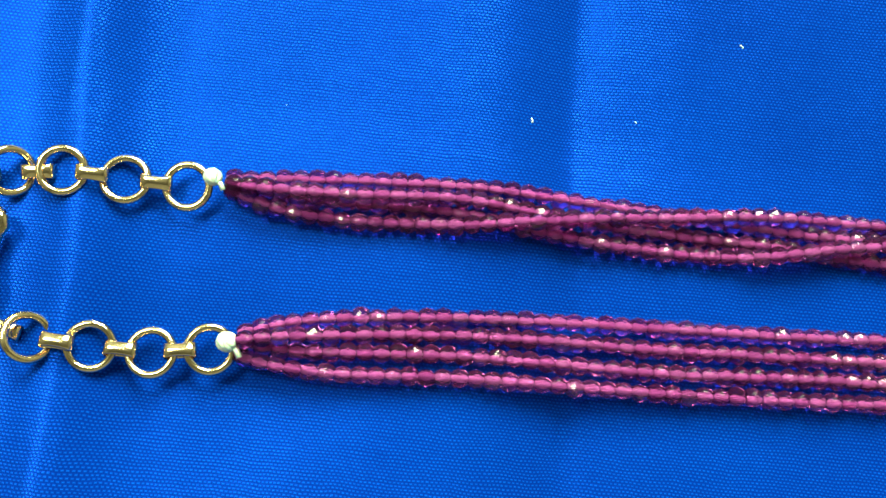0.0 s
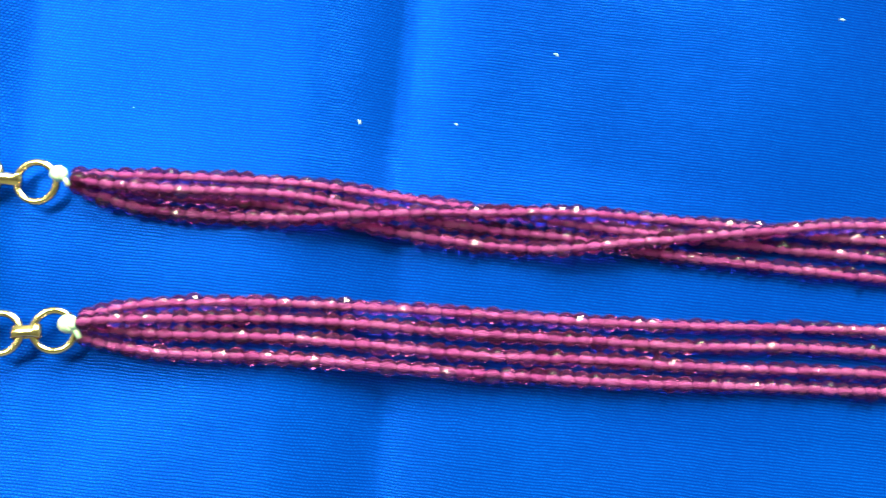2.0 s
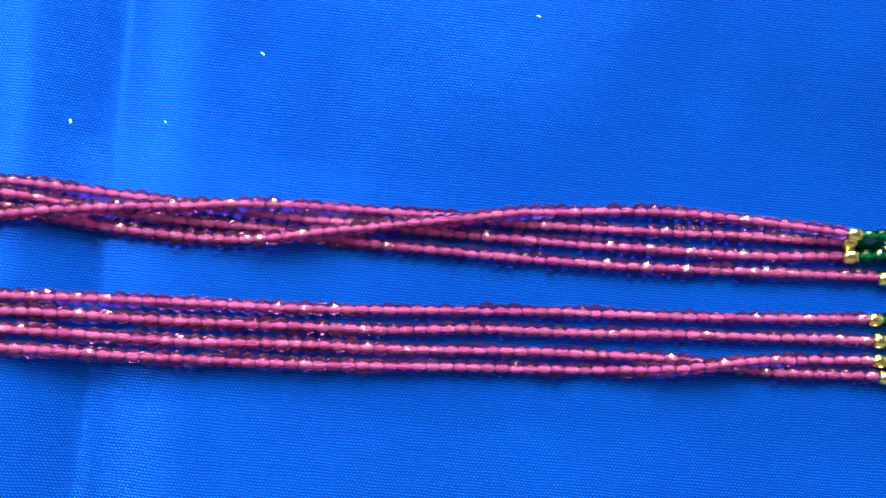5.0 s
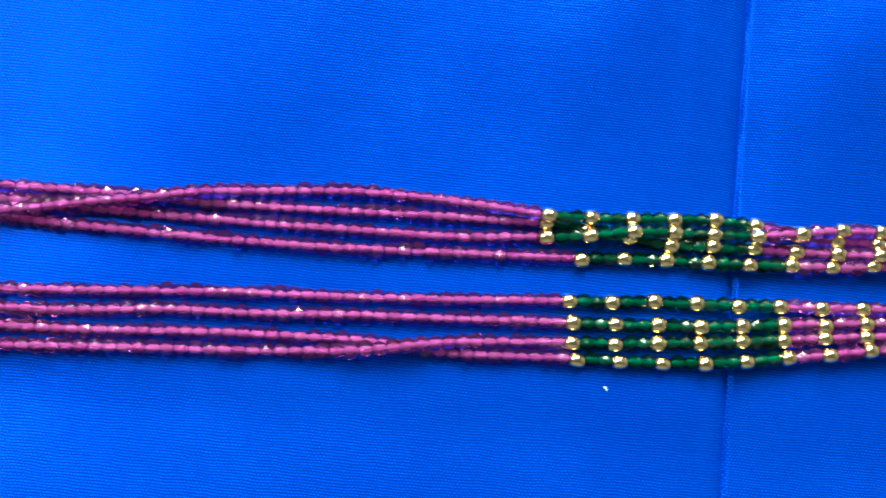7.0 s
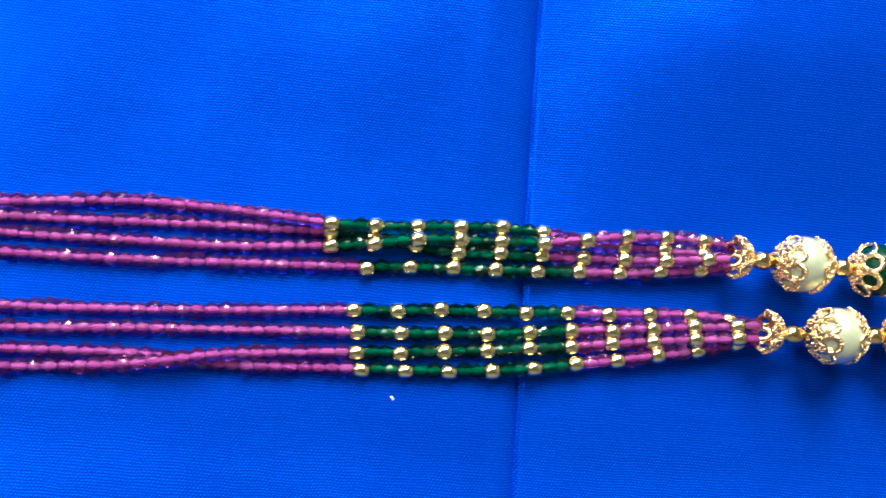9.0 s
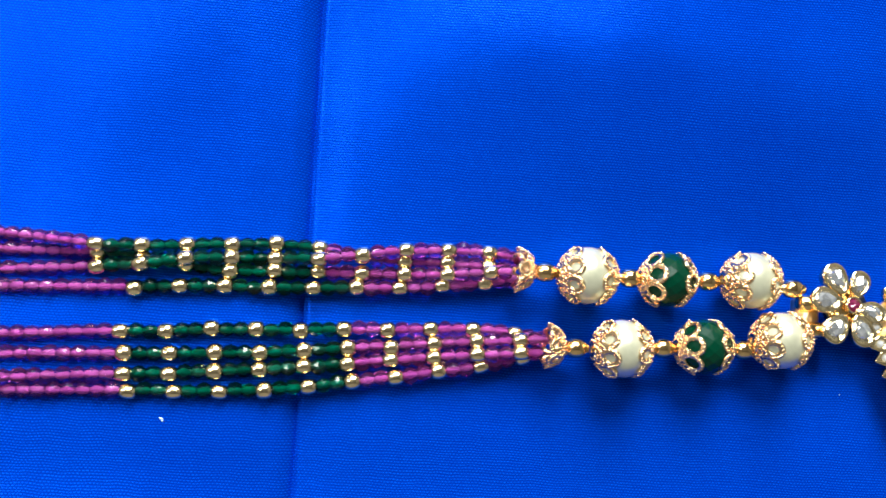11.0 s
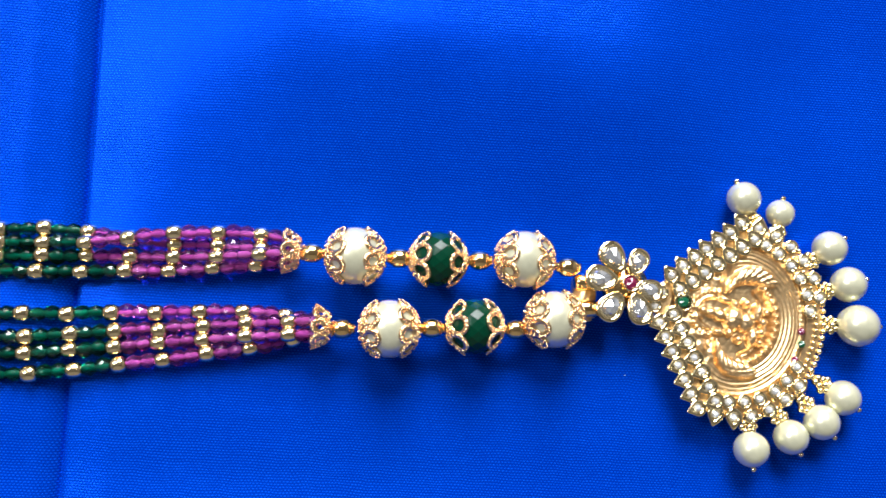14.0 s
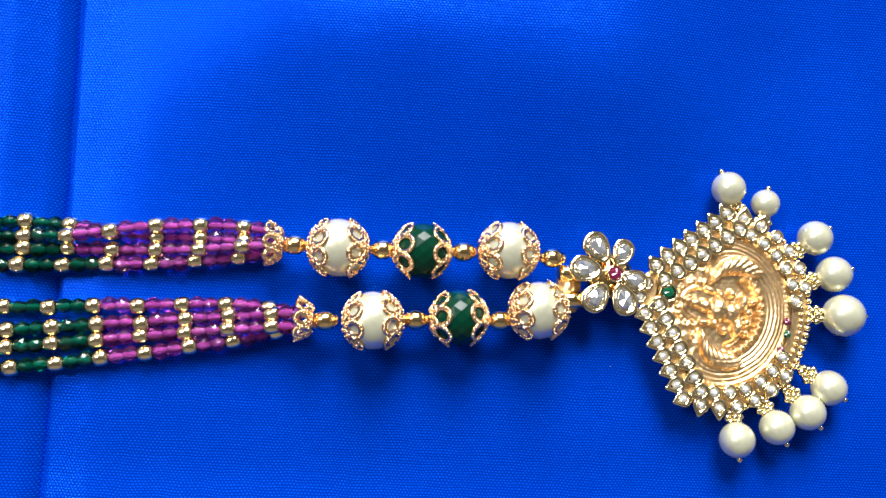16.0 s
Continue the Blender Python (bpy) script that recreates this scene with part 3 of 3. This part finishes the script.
def knot_mesh(seed):
    rng = random.Random(seed)
    bm = bmesh.new()
    for k in range(5):
        turn = Matrix.Rotation(rng.uniform(0, 3.1), 3, Vector((rng.gauss(0, 1), rng.gauss(0, 1), rng.gauss(0, 1))).normalized())
        tube(bm, [turn @ Vector((1.0 * math.cos(a), 0.85 * math.sin(a), 0.2 * math.sin(2 * a))) for a in (2 * math.pi * i / 16 for i in range(16))], 0.55, 6, True)
    bmesh.ops.create_icosphere(bm, subdivisions=2, radius=0.8)
    tube(bm, [(0.6, -0.4, 0), (1.4, -1.0, 0.1), (1.9, -1.9, 0.0)], 0.42, 6)
    return finish(bm, "knot", KNOT)


RINGS = {
    "upper": ((-68.2, 8.2, 6, 42, 1.1), (-60.5, 9.3, 3, 4, 0), (-51.0, 9.3, -5, 3, 0), (-41.3, 9.4, 4, -4, 0)),
    "lower": ((-60.9, -16.9, -14, 38, 1.2), (-52.0, -17.2, 6, 3, 0), (-42.8, -17.1, -4, -3, 0), (-34.0, -15.6, 3, 5, 0)),
}


def build_chain():
    ring, link = ring_mesh(), link_mesh()
    for side, rings in RINGS.items():
        for x, y, tx, ty, lift in rings:
            z = 1.35 + lift + max(cloth_height(x, y), -0.9)
            place("chain_ring", ring, necklace, Matrix.Translation((x, y, z)) @ Euler((radians(tx), radians(ty), 0)).to_matrix().to_4x4(), "round polished gold chain ring")
        ends = [(r[0], r[1]) for r in rings]
        ends = [(ends[0][0] - 8.4, ends[0][1] + (1 if side == "lower" else -1) * 1.8)] + ends
        for (xa, ya), (xb, yb) in zip(ends, ends[1:]):
            x, y = (xa + xb) / 2, (ya + yb) / 2
            m = axis_pose((x, y, 1.55 + max(cloth_height(x, y), -0.9)), (xb - xa, yb - ya, 0), 0.25 if side == "upper" else -0.2)
            place("chain_link", link, necklace, m, "flat gold strip link joining two rings")
    place("knot", knot_mesh(3), necklace, Matrix.Translation((-37.3, 11.1, 1.9)), "white knotted thread end")
    place("knot", knot_mesh(8), necklace, Matrix.Translation((-31.3, -14.2, 2.0)) @ Matrix.Scale(1.15, 4), "white knotted thread end")
    bm = bmesh.new()
    course = [(-68.8, 1.8, 2.4), (-67.8, 0.6, 2.3), (-67.4, -0.6, 2.1), (-68.3, -1.6, 1.9), (-68.9, -5.0, 1.9), (-68.0, -10.8, 1.9), (-68.6, -14.2, 1.9), (-71.0, -16.4, 1.9), (-75.0, -15.5, 1.9), (-76.4, -9.0, 1.9), (-76.0, -1.0, 1.9), (-76.6, 6.0, 1.9)]
    tube(bm, course, 1.0, 8, False, beads=0.06)
    place("clasp", finish(bm, "clasp", CHAIN_GOLD), necklace, label="bent gold hook clasp with a ridged tip")


build_chain()


# ---- flower connector ----
def drop_outline(length, width, n=22):
    """A teardrop in the xy plane, its point towards the origin side (-x)."""
    pts = []
    for i in range(n):
        a = 2 * math.pi * i / n
        x = math.cos(a)
        pts.append(Vector((x * length / 2, math.sin(a) * width / 2 * (0.78 + 0.22 * x) * 1.1, 0)))
    return pts


def setting_mesh(name, outline, height, rim, mat, inner=0.83):
    """A metal box setting: flared wall, raised rim, sunken floor."""
    bm = bmesh.new()
    n = len(outline)
    rows = []
    for scale, z in ((0.80, 0.0), (0.96, height * 0.55), (1.0, height), (0.94, height + rim * 0.35), (inner, height + rim * 0.25), (inner - 0.05, height * 0.75)):
        rows.append([bm.verts.new((p.x * scale, p.y * scale, z)) for p in outline])
    for a, b in zip(rows, rows[1:]):
        for i in range(n):
            bm.faces.new((a[i], a[(i + 1) % n], b[(i + 1) % n], b[i]))
    bm.faces.new(rows[0])
    bm.faces.new(rows[-1])
    return finish(bm, name, mat)


def stone_mesh(name, outline, height, mat, crown=0.62):
    """A rose-cut stone over an outline: girdle, a row of facets, an off-centre table."""
    bm = bmesh.new()
    n = len(outline)
    step_ = max(1, n // 11)
    pts = outline[::step_]
    n = len(pts)
    low = [bm.verts.new((p.x, p.y, 0)) for p in pts]
    mid = [bm.verts.new((0.5 * (pts[i].x + pts[(i + 1) % n].x) * crown * 1.18, 0.5 * (pts[i].y + pts[(i + 1) % n].y) * crown * 1.18, height * (0.62 + 0.2 * ((i * 5) % 3 == 0)))) for i in range(n)]
    top = bm.verts.new((0.05, 0.04, height))
    for i in range(n):
        j = (i + 1) % n
        bm.faces.new((low[i], low[j], mid[i]))
        bm.faces.new((low[j], mid[j], mid[i]))
        bm.faces.new((mid[i], mid[j], top))
    bm.faces.new(low)
    return finish(bm, name, mat, False)


def circle(r, n=16, squash=1.0):
    return [Vector((r * math.cos(2 * math.pi * i / n), squash * r * math.sin(2 * math.pi * i / n), 0)) for i in range(n)]


FLOWER = (310.4, 21.3, 3.8)


def build_flower():
    tilt = Euler((radians(-4), radians(5), 0)).to_matrix().to_4x4()
    base = Matrix.Translation(FLOWER) @ tilt
    bm = bmesh.new()
    for k in range(6):
        a = radians(172 - 60 * k)
        tube(bm, [(1.0 * math.cos(a), 1.0 * math.sin(a), -0.6), (6.0 * math.cos(a), 6.0 * math.sin(a), -0.5)], 0.7, 6)
    bmesh.ops.create_cone(bm, cap_ends=True, segments=24, radius1=5.0, radius2=4.2, depth=1.6, matrix=Matrix.Translation((0, 0, -0.4)))
    flower = place("flower_connector", finish(bm, "flower_connector", SPACER_GOLD), necklace, base, "six-petal gold flower set with clear stones and a ruby")
    big, small = drop_outline(6.8, 6.0), drop_outline(5.9, 5.0)
    meshes = {s: (setting_mesh("petal_setting", o, 2.1, 1.0, LEAF_GOLD, 0.70), stone_mesh("petal_stone", [p * 0.70 for p in o], 1.4, WHITE_STONE)) for s, o in (("big", big), ("small", small))}
    for size, angle, dist, lift in (("big", 175, 6.0, 0.3), ("big", 126, 6.1, 0.0), ("small", 70, 4.6, -0.2), ("small", -14, 4.0, 0.0), ("big", -70, 5.2, 0.0), ("big", -129, 6.2, 0.1)):
        a = radians(angle)
        m = base @ Matrix.Translation((dist * math.cos(a), dist * math.sin(a), lift)) @ Matrix.Rotation(a, 4, "Z")
        place("petal_setting", meshes[size][0], flower, m)
        place("petal_stone", meshes[size][1], flower, m @ Matrix.Translation((0, 0, 1.85)), "clear white teardrop stone")
    m = base @ Matrix.Translation((0, 0, 0.4))
    place("ruby_setting", setting_mesh("ruby_setting", circle(1.75), 1.9, 0.7, BRIGHT_GOLD), flower, m)
    place("ruby", stone_mesh("ruby", circle(1.35), 0.7, RUBY), flower, m @ Matrix.Translation((0, 0, 1.75)), "round dark red stone")
    # the bail: two rows of tubes that take the strand ends
    for y, z in ((21.2, 2.4), (16.0, 2.3)):
        bm = lathe([(-2.6, 0.0), (-2.6, 1.3), (-2.0, 1.75), (1.6, 1.75), (2.4, 1.4), (2.4, 0.0)], 14)
        place("bail_tube", finish(bm, "bail_tube", SPACER_GOLD), necklace, axis_pose((302.3, y, z + 1.9), (1, 0.1, 0)), "polished orange-gold bail tube")
    bm = bmesh.new()
    bmesh.ops.create_cube(bm, size=1.0, matrix=Matrix.Translation((302.0, 18.2, 2.7)) @ Matrix.Diagonal((4.4, 9.0, 4.2, 1)))
    bmesh.ops.bevel(bm, geom=bm.edges[:], offset=0.7, segments=3, affect="EDGES")
    place("bail_block", finish(bm, "bail_block", ANTIQUE_GOLD), necklace, label="gold block joining both strand ends")


build_flower()

# ---- pendant ----
TIP = Matrix.Translation((316.0, 19.5, 1.4)) @ Matrix.Rotation(radians(-12.6), 4, "Z")
PU, RU, RV = 17.4, 17.2, 19.3


def rim_point(angle, grow=1.0):
    """A point of the pendant's round side, local; angle from its far end."""
    a = radians(angle)
    return Vector((PU + RU * grow * math.cos(a), RV * grow * math.sin(a), 0))


def pendant_outline():
    pts = [Vector((0.4, 2.6, 0)), Vector((6.2, 9.8, 0)), Vector((12.4, 17.6, 0))]
    pts += [rim_point(a) for a in range(100, -101, -8)]
    pts += [Vector((12.4, -17.6, 0)), Vector((6.2, -9.8, 0)), Vector((0.4, -2.6, 0))]
    return pts


def relief(q, a, u, v):
    """Raised work of the medallion: fine ribbed arches, a beaded arch, two swags and a mass of plain mounds."""
    x = u - PU
    w = abs(math.atan2(math.sin(a), math.cos(a)))
    q += 0.010 * noise.noise(Vector((u / 2.6, v / 2.6, 9.0)))
    far = 1 - step(1.55, 2.05, w)
    h = far * step(0.60, 0.66, q) * (0.11 * math.cos(2 * math.pi * 18 * q) + 0.26 * math.exp(-(((q - 0.80) / 0.07) ** 2)))
    h += 0.45 * far * math.exp(-(((q - 0.95) / 0.024) ** 2)) * (0.6 + 0.4 * math.cos(a * 90))
    # beaded arch with a deep channel on its inner side
    arch = 1 - step(1.15, 1.4, w)
    h += 1.1 * arch * math.exp(-(((q - 0.55) / 0.05) ** 2)) * (0.62 + 0.38 * math.cos(a * 34))
    h -= 0.9 * arch * math.exp(-(((q - 0.45) / 0.045) ** 2))
    # thick curved swags with fine cross ribs
    run = (w - 1.0) / 1.25
    if 0 < run < 1:
        d = (q - 0.70 + 0.20 * run) / (0.115 * math.sin(math.pi * run ** 0.7) ** 0.6 + 0.01)
        if abs(d) < 1:
            h += 1.7 * math.sqrt(1 - d * d) + 0.13 * math.cos(w * 46 + 6 * d)
    # beaded half ring at the narrow end
    ring = math.hypot(x + 5.4, v)
    h += 0.8 * step(-3.6, -5.4, x) * (math.exp(-(((ring - 4.3) / 0.42) ** 2)) * (0.65 + 0.35 * math.cos(26 * math.atan2(v, x + 5.4))) + 0.6 * math.exp(-(((ring - 3.2) / 0.3) ** 2)))
    # leaf work in both corners
    corner = step(1.6, 2.1, w) * step(0.40, 0.55, q)
    h += corner * (0.30 * math.sin(15 * q + 3 * math.sin(5 * a)) * math.cos(11 * a) + 0.22 * noise.noise(Vector((u / 0.9, v / 0.9, 3.0))))
    for mx, my, mh, mr, ms in MOUNDS:
        d = ((x - mx) / mr) ** 2 + ((v - my) / (mr * ms)) ** 2
        if d < 1:
            h = max(h, mh * math.sqrt(1 - d) + 0.10 * noise.noise(Vector((u / 0.55, v / 0.55, 6.0))))
    return h + 0.05 * noise.noise(Vector((u / 0.6, v / 0.6, 5.0))) - 0.3 * (1 - step(0.42, 0.6, q))


# plain rounded mounds of the raised middle: along, across, height, radius, sideways stretch
MOUNDS = (
    (-7.2, 0.0, 1.2, 1.0, 0.8), (-5.7, 0.0, 1.7, 1.3, 0.8), (-3.9, 0.0, 2.1, 1.5, 0.9), (-1.0, 0.0, 2.3, 2.2, 1.15), (1.6, 0.0, 2.0, 2.0, 1.1),
    (-1.3, 2.9, 1.5, 0.95, 1.0), (-1.3, -2.9, 1.5, 0.95, 1.0), (-3.3, 3.3, 1.2, 1.4, 0.55), (-3.3, -3.3, 1.2, 1.4, 0.55), (0.8, 3.7, 1.6, 1.0, 0.9), (0.8, -3.7, 1.6, 1.0, 0.9),
    (3.3, 2.5, 2.1, 1.2, 1.7), (3.3, -2.5, 2.1, 1.2, 1.7), (4.8, 0.9, 1.7, 0.9, 1.2), (4.9, -1.1, 1.6, 0.9, 1.1), (5.2, 3.1, 1.2, 0.75, 1.0), (5.2, -3.1, 1.2, 0.75, 1.0),
)


def outline_reach(a):
    """How far the pendant's edge lies from its middle in the direction a, local."""
    pts = pendant_outline()
    d = Vector((math.cos(a), math.sin(a), 0))
    best = 0.0
    for p, q in zip(pts, pts[1:] + pts[:1]):
        p, q = p - Vector((PU, 0, 0)), q - Vector((PU, 0, 0))
        e = q - p
        den = d.x * e.y - d.y * e.x
        if abs(den) > 1e-9:
            t, w = (p.x * e.y - p.y * e.x) / den, (p.x * d.y - p.y * d.x) / den
            if t > 0 and -1e-6 <= w <= 1 + 1e-6:
                best = max(best, t)
    return best


def build_pendant():
    rng = random.Random(21)
    bm = bmesh.new()
    out = pendant_outline()
    rows = [[bm.verts.new((PU + (p.x - PU) * s, p.y * s, z)) for p in out] for s, z in ((0.80, -1.3), (0.84, 0.4), (0.98, 1.0), (1.0, 1.9), (0.99, 2.4), (0.95, 2.6), (0.82, 2.6), (0.77, 1.2))]
    for a, b in zip(rows, rows[1:]):
        for i in range(len(out)):
            j = (i + 1) % len(out)
            bm.faces.new((a[i], a[j], b[j], b[i]))
    bm.faces.new(rows[0])
    bm.faces.new(rows[-1])
    pendant = place("pendant", finish(bm, "pendant", ANTIQUE_GOLD, False), necklace, TIP, "fan-shaped gold pendant with relief, clear stones and pearl drops")

    bm = bmesh.new()
    rings, sides = 84, 260
    reach = [outline_reach(2 * math.pi * j / sides) * 0.80 for j in range(sides)]
    reach = [sum(reach[(j + k) % sides] for k in range(-6, 7)) / 13 for j in range(sides)]
    grid = []
    for i in range(1, rings + 1):
        q = i / rings
        ring = []
        for j in range(sides):
            a = 2 * math.pi * j / sides
            u, v = PU + reach[j] * q * math.cos(a), reach[j] * q * math.sin(a)
            ring.append(bm.verts.new((u, v, 2.5 + relief(q, a, u, v) * (1 - step(0.97, 1.0, q)))))
        grid.append(ring)
    hub = bm.verts.new((PU, 0, 2.5 + relief(0.0, 0.0, PU, 0.0)))
    for j in range(sides):
        bm.faces.new((hub, grid[0][j], grid[0][(j + 1) % sides]))
    for a, b in zip(grid, grid[1:]):
        for j in range(sides):
            k = (j + 1) % sides
            bm.faces.new((a[j], a[k], b[k], b[j]))
    place("medallion", finish(bm, "medallion", ANTIQUE_GOLD), pendant, TIP, "embossed antique gold medallion with ribbed arches")

    leaf = []
    for i in range(20):
        a = 2 * math.pi * i / 20
        x, y = math.cos(a), math.sin(a)
        leaf.append(Vector((1.84 * x + (0.66 * (-x) ** 5 * -1 if x < 0 else 0), 1.72 * y * (1 - 0.45 * max(-x, 0) ** 2), 0)))
    leaf_set = setting_mesh("leaf_setting", leaf, 1.5, 0.55, LEAF_GOLD, 0.52)
    round_set = setting_mesh("round_setting", circle(1.45), 1.3, 0.5, LEAF_GOLD, 0.64)
    gem = stone_mesh("stone", circle(0.76), 0.8, SMALL_STONE)

    def gem_at(u, v, z, turn, mesh, name):
        m = TIP @ Matrix.Translation((u, v, z)) @ Matrix.Rotation(turn, 4, "Z") @ Euler((rng.gauss(0, 0.05), rng.gauss(0, 0.05), 0)).to_matrix().to_4x4()
        place(name, mesh, pendant, m)
        place("stone", gem, pendant, m @ Matrix.Translation((0, 0, 1.15)) @ Matrix.Rotation(rng.uniform(0, 6), 4, "Z"), "small clear white stone")

    for side in (1, -1):
        lean = math.atan2(-0.55 * side, 0.82)
        for k in range(7):
            gem_at(2.1 + 1.87 * k, side * (4.9 + 2.35 * k), 2.0, lean, leaf_set, "leaf_setting")
            gem_at(4.4 + 2.02 * k, side * (2.5 + 2.36 * k), 2.15, lean, leaf_set, "leaf_setting")
        for k in range(6):
            p = rim_point(side * (91 - 12.5 * k), 0.985)
            gem_at(p.x, p.y, 1.9, math.atan2(-p.y, PU - p.x), round_set if k > 1 else leaf_set, "round_setting" if k > 1 else "leaf_setting")
            p = rim_point(side * (83 - 12.5 * k), 0.84)
            gem_at(p.x, p.y, 2.1, math.atan2(-p.y, PU - p.x), round_set, "round_setting")
    for u, v in ((1.0, 0.9), (0.4, -2.0)):
        gem_at(u, v, 2.1, 0, round_set, "round_setting")
    m = TIP @ Matrix.Translation((5.6, 0.3, 2.3))
    place("emerald_setting", setting_mesh("emerald_setting", circle(1.9), 1.5, 0.5, LEAF_GOLD), pendant, m)
    place("emerald", stone_mesh("emerald", circle(1.2), 0.5, EMERALD), pendant, m @ Matrix.Translation((0, 0, 1.35)), "small round green stone")

    # three tiny coloured stones on the arch
    for u, v, mat, name, label in ((30.2, 1.4, RUBY, "red_stone", "tiny round red stone"), (30.8, -1.0, EMERALD, "green_stone", "tiny round green stone"), (30.2, -4.4, RUBY, "red_stone", "tiny round red stone")):
        place(name, stone_mesh(name, circle(0.8), 0.5, mat), pendant, TIP @ Matrix.Translation((u, v, 3.1)), label)

    # beaded border at the round end
    granule = finish(ball(bmesh.new(), (0, 0, 0), 0.66, 9, 7), "granule", LEAF_GOLD)
    for k in range(31):
        p = rim_point(-60 + 4 * k, 1.02)
        place("granule", granule, pendant, TIP @ Matrix.Translation((p.x, p.y, 2.3)))
        p = rim_point(-60 + 4 * k, 0.92)
        place("granule", granule, pendant, TIP @ Matrix.Translation((p.x, p.y, 2.8)) @ Matrix.Scale(0.68, 4))

    # hanging pearls, each with a cluster of gold granules and a pin
    drop = finish(lathe(sphere_profile(3.5, 20, 0.3), 28), "drop_pearl", PEARL)
    cluster = ((0, 0, 0.5), (0.85, 0.75, 0), (-0.85, 0.75, 0), (0.85, -0.75, 0), (-0.85, -0.75, 0), (0, 1.3, -0.2), (0, -1.3, -0.2), (-1.7, 0.5, -0.2), (-1.7, -0.5, -0.2), (-2.8, 0, -0.4))
    pin = finish(ball(tube(bmesh.new(), [(-0.2, 0, 0), (0.45, 0, 0)], 0.38, 6), (0.5, 0, 0), 0.62, 8, 6), "pearl_pin", BRIGHT_GOLD)
    centre = TIP @ Vector((PU, 0, 0))
    for x, y, size, jx in ((333.9, 40.4, 0.98, -0.5), (341.8, 38.0, 0.82, -0.2), (351.9, 31.5, 1.0, 0.1), (355.8, 24.4, 1.03, 0.1), (357.5, 16.2, 1.2, 0.0), (354.8, 1.7, 1.0, 0.0), (350.5, -3.3, 1.0, 0.0), (344.3, -6.5, 0.98, 0.1), (336.3, -9.3, 1.0, 0.0)):
        d = Vector((x - centre.x, y - centre.y, 0)).normalized()
        d = (d + Vector((jx, 0, 0))).normalized()
        z = 3.5 * size + 0.15 + max(cloth_height(x, y), 0)
        m = axis_pose((x, y, z), d)
        place("drop_pearl", drop, pendant, m @ Matrix.Scale(size, 4), "round cream pearl drop")
        base = axis_pose(Vector((x, y, 3.3)) - d * (3.5 * size + 0.9), d)
        for at in cluster:
            place("granule", granule, pendant, base @ Matrix.Translation(at) @ Matrix.Scale(1.2, 4))
        place("pearl_pin", pin, pendant, axis_pose(Vector((x, y, z)) + d * 3.35 * size, d))


build_pendant()


# ---- lint on the cloth ----
LINTS = ((12.5, 28.0, 0.50), (30.0, 30.0, 0.30), (46.8, 45.3, 0.42), (99.3, 58.7, 0.42), (178.5, -9.6, 0.5), (312.2, 3.6, 0.18), (-28.1, 25.5, 0.15))


def build_lint():
    rng = random.Random(5)
    for x, y, size in LINTS:
        bm = bmesh.new()
        a = rng.uniform(0, 3.1)
        tube(bm, [(size * t * math.cos(a + t * 0.4), size * t * math.sin(a + t * 0.4), 0.12 + 0.1 * (1 - t * t)) for t in (-1, -0.5, 0, 0.5, 1)], size * 0.34, 6, beads=0.25)
        ob = new("lint", finish(bm, "lint", LINT))
        ob.location = Vector((x, y, cloth_height(x, y) + 0.18)) * MM
        tagged(ob, "tiny pale speck of lint lying on the blue satin", "lint", "lint on the cloth")


build_lint()
